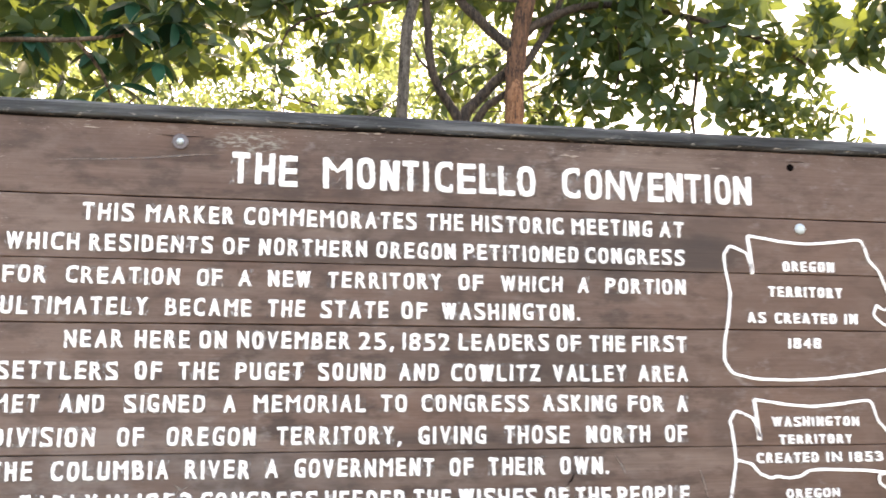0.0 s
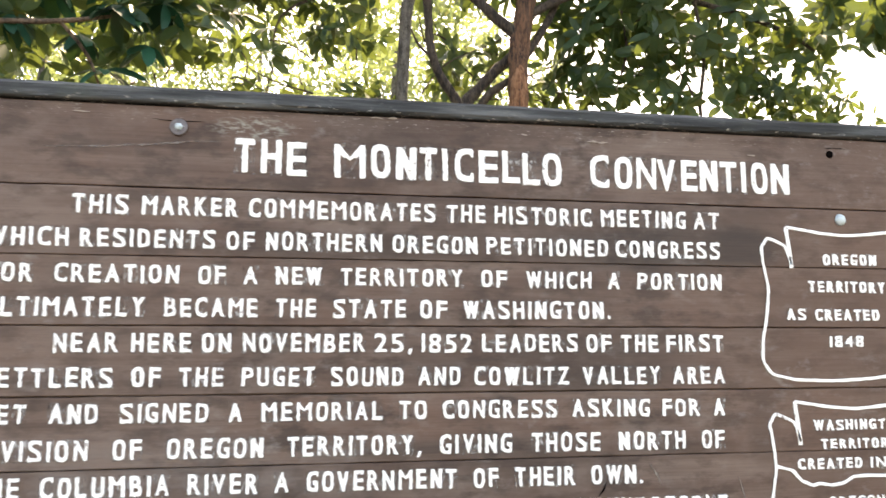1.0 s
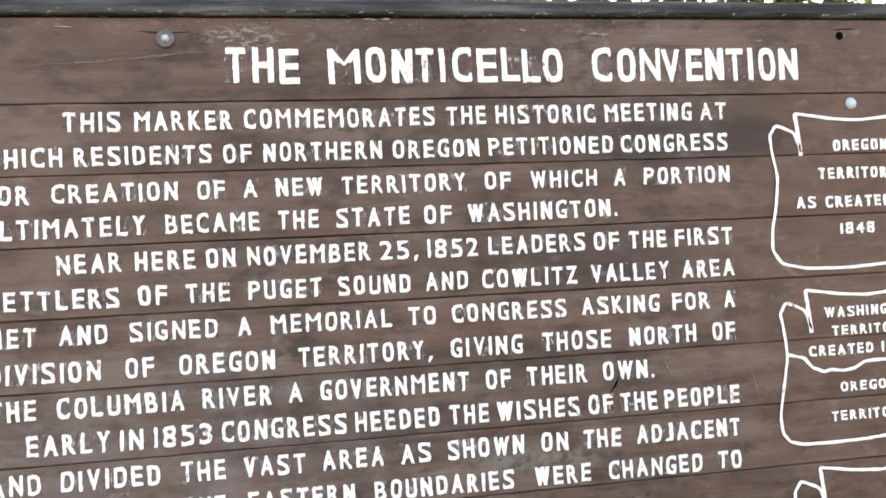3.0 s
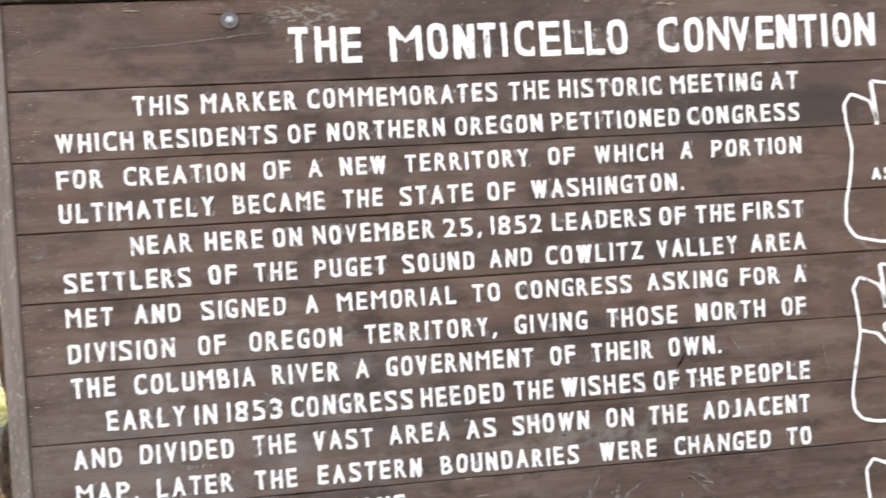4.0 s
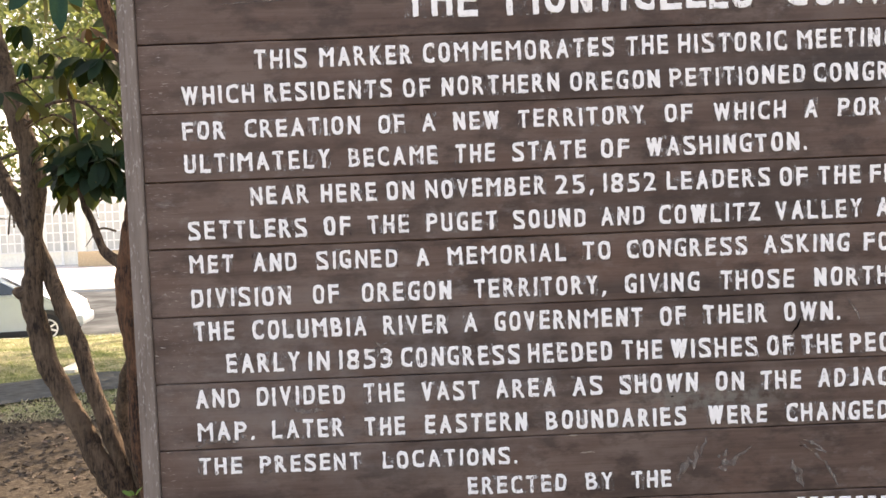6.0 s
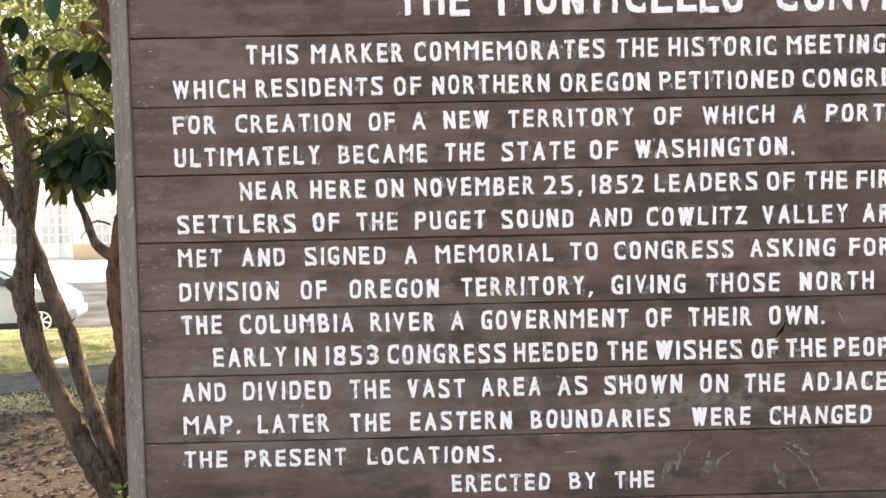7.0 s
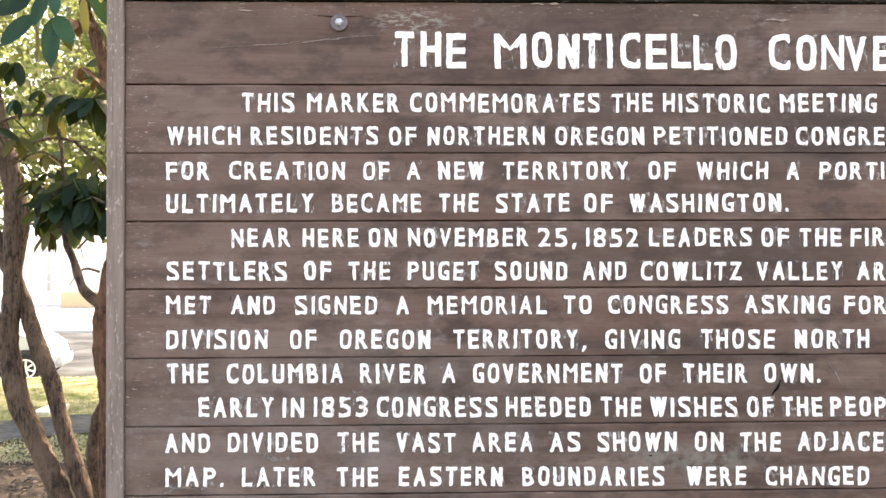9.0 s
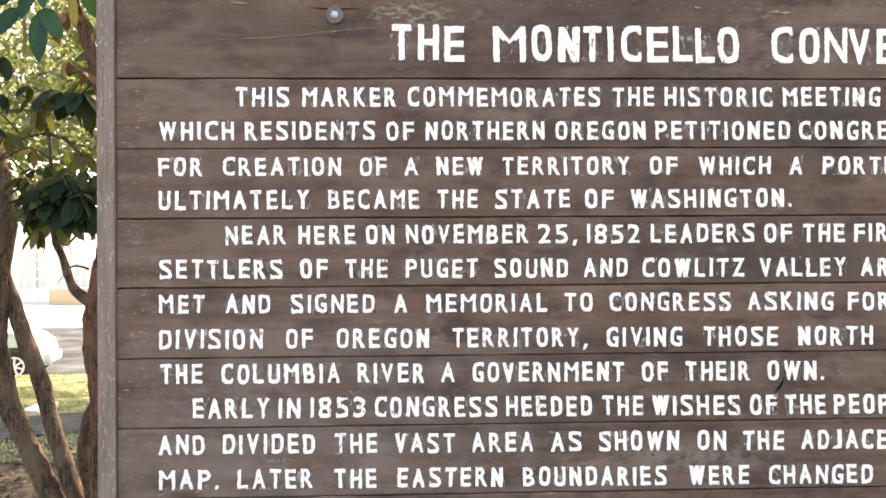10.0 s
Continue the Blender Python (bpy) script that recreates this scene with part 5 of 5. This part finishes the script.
for c, r, n, ln in (
        ((3.05, 2.5, 3.50), (0.50, 0.35, 0.30), 48, 0.145), ((2.02, 2.9, 3.25), (0.34, 0.2, 0.30), 14, 0.12), ((2.50, 2.7, 3.28), (0.18, 0.2, 0.30), 13, 0.13), ((4.32, 1.5, 3.38), (0.26, 0.2, 0.14), 10, 0.15), ((3.55, 2.6, 3.25), (0.42, 0.35, 0.34), 58, 0.115), ((2.80, 2.5, 3.12), (0.28, 0.25, 0.20), 15, 0.14),
        ((4.00, 2.6, 3.10), (0.26, 0.3, 0.34), 40, 0.105), ((4.28, 2.55, 3.14), (0.24, 0.25, 0.30), 34, 0.09), ((4.55, 2.5, 3.02), (0.16, 0.15, 0.08), 6, 0.08), ((4.20, 2.5, 3.62), (0.38, 0.3, 0.16), 20, 0.13), ((2.68, 2.6, 3.6), (0.28, 0.3, 0.22), 20, 0.14), ((3.3, 2.5, 3.85), (0.9, 0.5, 0.22), 60, 0.145),
        ((2.05, 2.9, 3.42), (0.30, 0.2, 0.28), 9, 0.115), ((1.20, 2.6, 3.52), (0.34, 0.3, 0.14), 16, 0.13), ((0.78, 2.5, 3.24), (0.07, 0.08, 0.06), 2, 0.14), ((1.32, 2.8, 3.02), (0.28, 0.3, 0.13), 18, 0.115), ((0.75, 2.9, 3.02), (0.5, 0.3, 0.16), 16, 0.11), ((2.6, 2.9, 3.02), (0.3, 0.3, 0.12), 12, 0.12), ((4.35, 2.4, 3.72), (0.4, 0.3, 0.14), 18, 0.14),
        # the clump at z 4.6 is unseen overhead cover, added to keep sun off
        ((0.9, 2.5, 3.75), (0.5, 0.4, 0.12), 14, 0.14), ((1.95, 2.5, 3.85), (0.6, 0.4, 0.15), 24, 0.14), ((2.2, 2.9, 4.6), (2.0, 1.3, 0.5), 330, 0.15), ((3.98, 1.5, 3.22), (0.14, 0.1, 0.08), 7, 0.15), ((4.15, 1.5, 3.46), (0.3, 0.2, 0.12), 9, 0.15)):
    fill(crown, tuple(Vector(c) - TO), r, n, ln, RND)
part("crown", crown.mesh("crown", LEAF_RHODO), None, tree, "spreading clumps of dark green leaves", "stuff")

stem = thing("sapling", "slender grey-barked young tree behind the board", "tree", (1.50, 2.45, 0.0))
limb("trunk", [(0, 0, -0.1), (0.0, -0.03, 1.5), (0.01, -0.05, 2.6), (0.025, -0.05, 3.0), (0.05, -0.05, 3.5), (0.11, -0.05, 3.8), (0.16, 0, 4.6), (0.2, 0.1, 5.6)], [0.055, 0.047, 0.040, 0.036, 0.036, 0.034, 0.026, 0.01], GREYBARK, stem, 10, 0.10, 21.0)
crown = Leaves()
fill(crown, (0.15, 0.0, 4.9), (0.8, 0.8, 0.7), 60, 0.12, RND)
part("crown", crown.mesh("crown", LEAF_RHODO), None, stem, "leafy crown", "stuff")


# ---------- sunlit trees farther back ----------
def far_tree(x, y, height, crown_low, radius, count, leaf, seed, label="sunlit yellow-green broadleaf tree on the lawn"):
    rnd = random.Random(seed)
    gz = ground_z(y)
    t = thing("lawn_tree", label, "tree", (x, y, gz), "trees on the lawn")
    top = height
    limb("trunk", [(0, 0, -0.2), (0.05, 0, crown_low * 0.6), (-0.08, 0.05, crown_low * 1.15), (0.05, 0, top * 0.85)], [0.14, 0.11, 0.09, 0.03], GREYBARK, t, 8, 0.1, seed)
    lv = Leaves()
    for b in range(9):
        a = 2 * math.pi * b / 9 + rnd.uniform(-0.3, 0.3)
        z0 = crown_low * 0.9 + (top - crown_low) * 0.55 * rnd.random()
        r = radius * rnd.uniform(0.6, 1.0)
        e = Vector((math.cos(a) * r, math.sin(a) * r, z0 + rnd.uniform(0.1, 0.9)))
        limb("limb", [(0, 0, z0), tuple(e * 0.5 + Vector((0, 0, z0 * 0.5 + 0.15))), tuple(e)], [0.045, 0.028, 0.008], GREYBARK, t, 5, 0.05, seed + b)
        for k in range(3):
            q = e * rnd.uniform(0.45, 1.0) + Vector((0, 0, z0 * 0.3))
            w = Vector((rnd.uniform(-0.9, 0.9), rnd.uniform(-0.9, 0.9), rnd.uniform(-0.5, 0.5)))
            limb("twig", [tuple(q), tuple(q + w * 0.5 + Vector((0, 0, 0.12))), tuple(q + w)], [0.016, 0.012, 0.004], BARK, t, 4, 0.05, seed + b + k)
    for _ in range(count):
        while True:
            p = Vector((rnd.uniform(-1, 1), rnd.uniform(-1, 1), rnd.uniform(-1, 1)))
            if p.length < 1 and noise.noise(p * 3.1 + Vector((seed, 0, 0))) > 0.07:
                break
        at = Vector((p.x * radius, p.y * radius, (crown_low + top) / 2 + p.z * (top - crown_low) / 2))
        for m in whorl_poses(at, (rnd.uniform(-1, 1), rnd.uniform(-1, 1), rnd.uniform(-0.3, 1)), 7, leaf, 85, rnd):
            m = Matrix.Translation(Vector((rnd.gauss(0, 0.09), rnd.gauss(0, 0.09), rnd.gauss(0, 0.07)))) @ m
            pts, faces = rnd.choice(SMALL)
            lv.add(pts, faces, m)
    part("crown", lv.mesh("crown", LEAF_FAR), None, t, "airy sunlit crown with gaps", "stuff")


for i, (x, y, h, low, r, n) in enumerate((
        # the tree at (-2.0, 10.6) is added where its crown shades the footpath
        (-1.9, 7.6, 6.2, 1.75, 2.3, 1400), (-5.7, 8.4, 6.2, 1.6, 2.6, 1700), (2.2, 8.0, 6.8, 2.2, 2.3, 1800), (4.8, 9.8, 5.4, 2.3, 1.6, 900), (-2.0, 10.6, 7.2, 2.9, 2.9, 2100), (-7.6, 11.6, 7.5, 3.0, 2.6, 1100), (0.4, 11.6, 8.5, 2.6, 2.9, 1700), (3.6, 12.6, 8.5, 2.6, 2.6, 1700), (-4.6, 13.0, 8.5, 3.6, 2.6, 1500), (12.7, 9.0, 9.0, 3.6, 1.75, 1000))):
    far_tree(x, y, h, low, r, int(n * 0.92), 0.108, 40 + i)


# ---------- mulch, dead leaves, grass ----------
def scatter(name, label, count, area, make, mat, category):
    rnd = random.Random(77)
    verts, faces = [], []
    for _ in range(count):
        x, y = rnd.uniform(area[0], area[1]), rnd.uniform(area[2], area[3])
        near, far = path_edges(x)
        if near - 0.03 < y < far + 0.03:
            continue
        z = ground_z(y) + (0.03 * noise.noise(Vector((x * 0.9, y * 0.9, 3))) if abs(x) < 9 and 0 < y < 13.9 else 0)
        b = len(verts)
        vs, fs = make(rnd)
        verts += [(x + a, y + c, z + d) for a, c, d in vs]
        faces += [tuple(b + i for i in f) for f in fs]
    ob = new(name, mesh_of(name, verts, faces, mat))
    return tagged(ob, label, category, kind="stuff")


def chip(rnd):
    a, s, w = rnd.uniform(0, 6.28), rnd.uniform(0.008, 0.034), rnd.uniform(0.005, 0.014)
    c, d, t = math.cos(a), math.sin(a), rnd.uniform(0.0, 0.02)
    pts = [(-s, -w, 0.004), (0, -w * 1.3, 0.012 + t), (s, -w, 0.006), (s, w, 0.006 + t), (0, w * 1.3, 0.010), (-s, w, 0.004 + t)]
    return [(x * c - y * d, x * d + y * c, z) for x, y, z in pts], [(0, 1, 4, 5), (1, 2, 3, 4)]


def blade(rnd):
    a, h, w = rnd.uniform(0, 6.28), rnd.uniform(0.02, 0.055), rnd.uniform(0.002, 0.004)
    c, d, l = math.cos(a), math.sin(a), rnd.uniform(0.0, 0.05)
    return [(-w * c, -w * d, 0), (w * c, w * d, 0), (l * d + w * 0.6 * c, -l * c + w * 0.6 * d, h * 0.7), (l * d * 1.8, -l * c * 1.8, h)], [(0, 1, 2), (0, 2, 3)]


scatter("leaf_litter", "scattered dry leaves and bark chips on the mulch bed", 4500, (-4.5, 1.2, 0.6, 6.0), chip, LITTER, "leaf litter")
scatter("grass", "short dry lawn grass in patchy sun", 42000, (-9.0, -1.0, 4.7, 13.95), blade, GRASS, "grass")


# ---------- slab in the lawn ----------
slab = thing("concrete_slab", "small pale concrete slab set flush in the lawn", "slab", (-3.84, 8.42, ground_z(8.42)))
part("slab_top", boxed(-0.115, 0.115, -0.30, 0.30, -0.06, 0.055, 0.012), CONCRETE, slab)

# ---------- parked car ----------
def car():
    rz = -0.966
    t = thing("parked_car", "silver hatchback parked along the kerb", "car", (-8.53, 15.41, rz))
    t.rotation_euler.z = radians(10)
    prof = [(-2.1, 0.30), (-2.14, 0.55), (-2.08, 0.88), (-1.7, 1.00), (1.0, 1.02), (1.42, 0.96), (1.72, 0.85), (1.86, 0.70), (1.90, 0.50), (1.87, 0.28), (1.65, 0.20), (-1.8, 0.20)]
    bm = bmesh.new()
    loops = []
    for w, s, dz in ((-0.84, 0.97, 0.02), (-0.88, 1.0, 0.0), (-0.70, 1.0, 0.0), (-0.35, 1.0, 0.0), (0.35, 1.0, 0.0), (0.70, 1.0, 0.0), (0.88, 1.0, 0.0), (0.84, 0.97, 0.02)):
        nose = 0.30 * (abs(w) / 0.88) ** 3
        loops.append([bm.verts.new((x * s - (nose * min(1.0, (x - 1.0) / 0.8) if x > 1.0 else 0.0), w, z + (dz if z < 0.5 else -dz))) for x, z in prof])
    for a, b in zip(loops, loops[1:]):
        for i in range(len(prof)):
            j = (i + 1) % len(prof)
            bm.faces.new((a[i], a[j], b[j], b[i]))
    bm.faces.new(loops[0][::-1])
    bm.faces.new(loops[-1])
    bmesh.ops.recalc_face_normals(bm, faces=bm.faces)
    bmesh.ops.bevel(bm, geom=[e for e in bm.edges if e.calc_face_angle(0) > 0.35], offset=0.04, segments=2, affect="EDGES")
    part("body", bm, SILVER, t, "silver painted body")
    cab = [(-1.75, 0.98), (-1.45, 1.40), (-1.1, 1.50), (0.0, 1.50), (0.30, 1.42), (1.05, 1.0)]
    bm = bmesh.new()
    A = [bm.verts.new((x, -0.80 + (z - 0.98) * 0.28, z)) for x, z in cab]
    B = [bm.verts.new((x, 0.80 - (z - 0.98) * 0.28, z)) for x, z in cab]
    for i in range(len(cab)):
        j = (i + 1) % len(cab)
        bm.faces.new((A[i], A[j], B[j], B[i]))
    bm.faces.new(A[::-1])
    bm.faces.new(B)
    bmesh.ops.recalc_face_normals(bm, faces=bm.faces)
    bmesh.ops.bevel(bm, geom=list(bm.edges), offset=0.03, segments=2, affect="EDGES")
    part("cabin", bm, SILVER, t, "silver roof and pillars")
    for sgn in (-1, 1):
        for x0, x1, x2, x3 in ((-0.42, 0.88, 0.24, -0.42), (-1.5, -0.5, -0.5, -1.25)):
            bm = bmesh.new()
            vs = [bm.verts.new((x, sgn * (0.812 - (z - 0.98) * 0.28), z)) for x, z in ((x0, 1.03), (x1, 1.03), (x2, 1.38), (x3, 1.40))]
            f = bm.faces.new(vs if sgn < 0 else vs[::-1])
            ex = bmesh.ops.extrude_face_region(bm, geom=[f])
            for v in ex["geom"]:
                if isinstance(v, bmesh.types.BMVert):
                    v.co.y -= sgn * 0.006
            part("side_window", bm, GLASS, t, "dark side window")
    bm = bmesh.new()
    vs = [bm.verts.new(p) for p in ((1.03, -0.70, 1.03), (1.03, 0.70, 1.03), (0.36, 0.62, 1.415), (0.36, -0.62, 1.415))]
    f = bm.faces.new(vs)
    bmesh.ops.translate(bm, verts=vs, vec=(0.02, 0, 0.012))
    part("windscreen", bm, GLASS, t, "dark windscreen")
    for sgn in (-1, 1):
        part("headlight", boxed(1.56, 1.735, sgn * 0.66 - 0.10, sgn * 0.66 + 0.10, 0.62, 0.74, 0.03), TRIMWHITE, t, "clear headlight")
        part("mirror", boxed(0.72, 0.86, sgn * 0.96 - 0.08, sgn * 0.96 + 0.08, 0.98, 1.12, 0.03), SILVER, t)
    part("bumper", boxed(1.74, 1.92, -0.52, 0.52, 0.30, 0.52, 0.07), SILVER, t)
    part("sill", boxed(-1.0, 0.98, -0.895, -0.86, 0.18, 0.29, 0.012), PLASTIC, t, "dark sill strip")
    for x in (-1.25, 1.32):
        for sgn in (-1, 1):
            w = part("wheel", mesh_of("wheel", *lathe([(0.20, -0.10), (0.29, -0.10), (0.31, -0.07), (0.31, 0.07), (0.29, 0.10), (0.20, 0.10)], 28), TYRE, True), None, t, "black tyre")
            w.location = (x, sgn * 0.80, 0.31)
            turn = 0 if sgn < 0 else math.pi
            r = part("rim", mesh_of("rim", *lathe([(0.20, -0.085), (0.195, -0.112), (0.168, -0.112), (0.158, -0.088)], 28), ALLOY), None, w, "bright alloy rim")
            r.rotation_euler.z = turn
            hub = part("hub", mesh_of("hub", *lathe([(0.157, -0.089), (0.15, -0.0935), (0.05, -0.0945)], 24), PLASTIC), None, w, "dark wheel centre")
            hub.rotation_euler.z = turn
            for k in range(7):
                bm = boxed(0.0, 0.172, -0.112, -0.096, -0.019, 0.019, 0.004)
                bmesh.ops.rotate(bm, verts=bm.verts, cent=(0, 0, 0), matrix=Matrix.Rotation(k * 2 * math.pi / 7 + 0.3, 3, "Y"))
                part("spoke", bm, ALLOY, w).rotation_euler.z = turn
        arch = part("wheel_arch", mesh_of("wheel_arch", *lathe([(0.36, -0.02), (0.36, 0.02)], 28), PLASTIC), None, t, "dark wheel arch")
        arch.location = (x, -0.872, 0.33)


car()


# ---------- building across the street ----------
def building():
    gz = -0.87
    t = thing("street_building", "long cream stucco building with tall small-paned windows", "building", (-18.0, 44.0, gz))
    x0, x1, h = -14.0, 9.0, 4.6
    part("wall", boxed(x0, x1, 0.0, 8.0, 0, h, 0.02), CREAM, t)
    part("parapet", boxed(x0 - 0.2, x1 + 0.2, -0.25, 8.2, h + 0.004, h + 0.5, 0.03), WHITEWALL, t, "white parapet")
    for k in range(9):
        cx = x0 + 2.47 + k * 2.5
        part("pilaster", boxed(cx - 1.25 - 0.16, cx - 1.25 + 0.16, -0.16, -0.002, 0.0, h - 0.01, 0.02), CREAM, t)
        w = part("window", boxed(cx - 0.78, cx + 0.78, -0.045, -0.004, 0.75, 3.3), PALE_PANE, t, "tall curtained window")
        fr = bmesh.new()
        for a in range(5):
            xx = cx - 0.78 + a * 0.39
            box(fr, xx - 0.04, xx + 0.04, -0.075, -0.047, 0.70, 3.35)
        part("mullion", fr, TRIMWHITE, w, "white upright bars")
        fr = bmesh.new()
        for a in range(6):
            zz = 0.75 + a * 0.51
            box(fr, cx - 0.82, cx + 0.82, -0.10, -0.077, zz - 0.035, zz + 0.035)
        part("glazing_bar", fr, TRIMWHITE, w, "white cross bars")
    part("planter_wall", boxed(0.4, 6.0, -2.6, -2.2, 0, 0.78, 0.03), BRICKLOW, t, "low tan planter wall")
    part("white_wing", boxed(x0 - 9, x0 - 0.2, -3.0, 6.0, 0, 5.2, 0.03), WHITEWALL, t, "white plastered wing")
    part("downpipe", boxed(x0 + 12.55, x0 + 12.67, -0.30, -0.18, 0, h, 0.02), TRIMWHITE, t, "pale downpipe")


building()
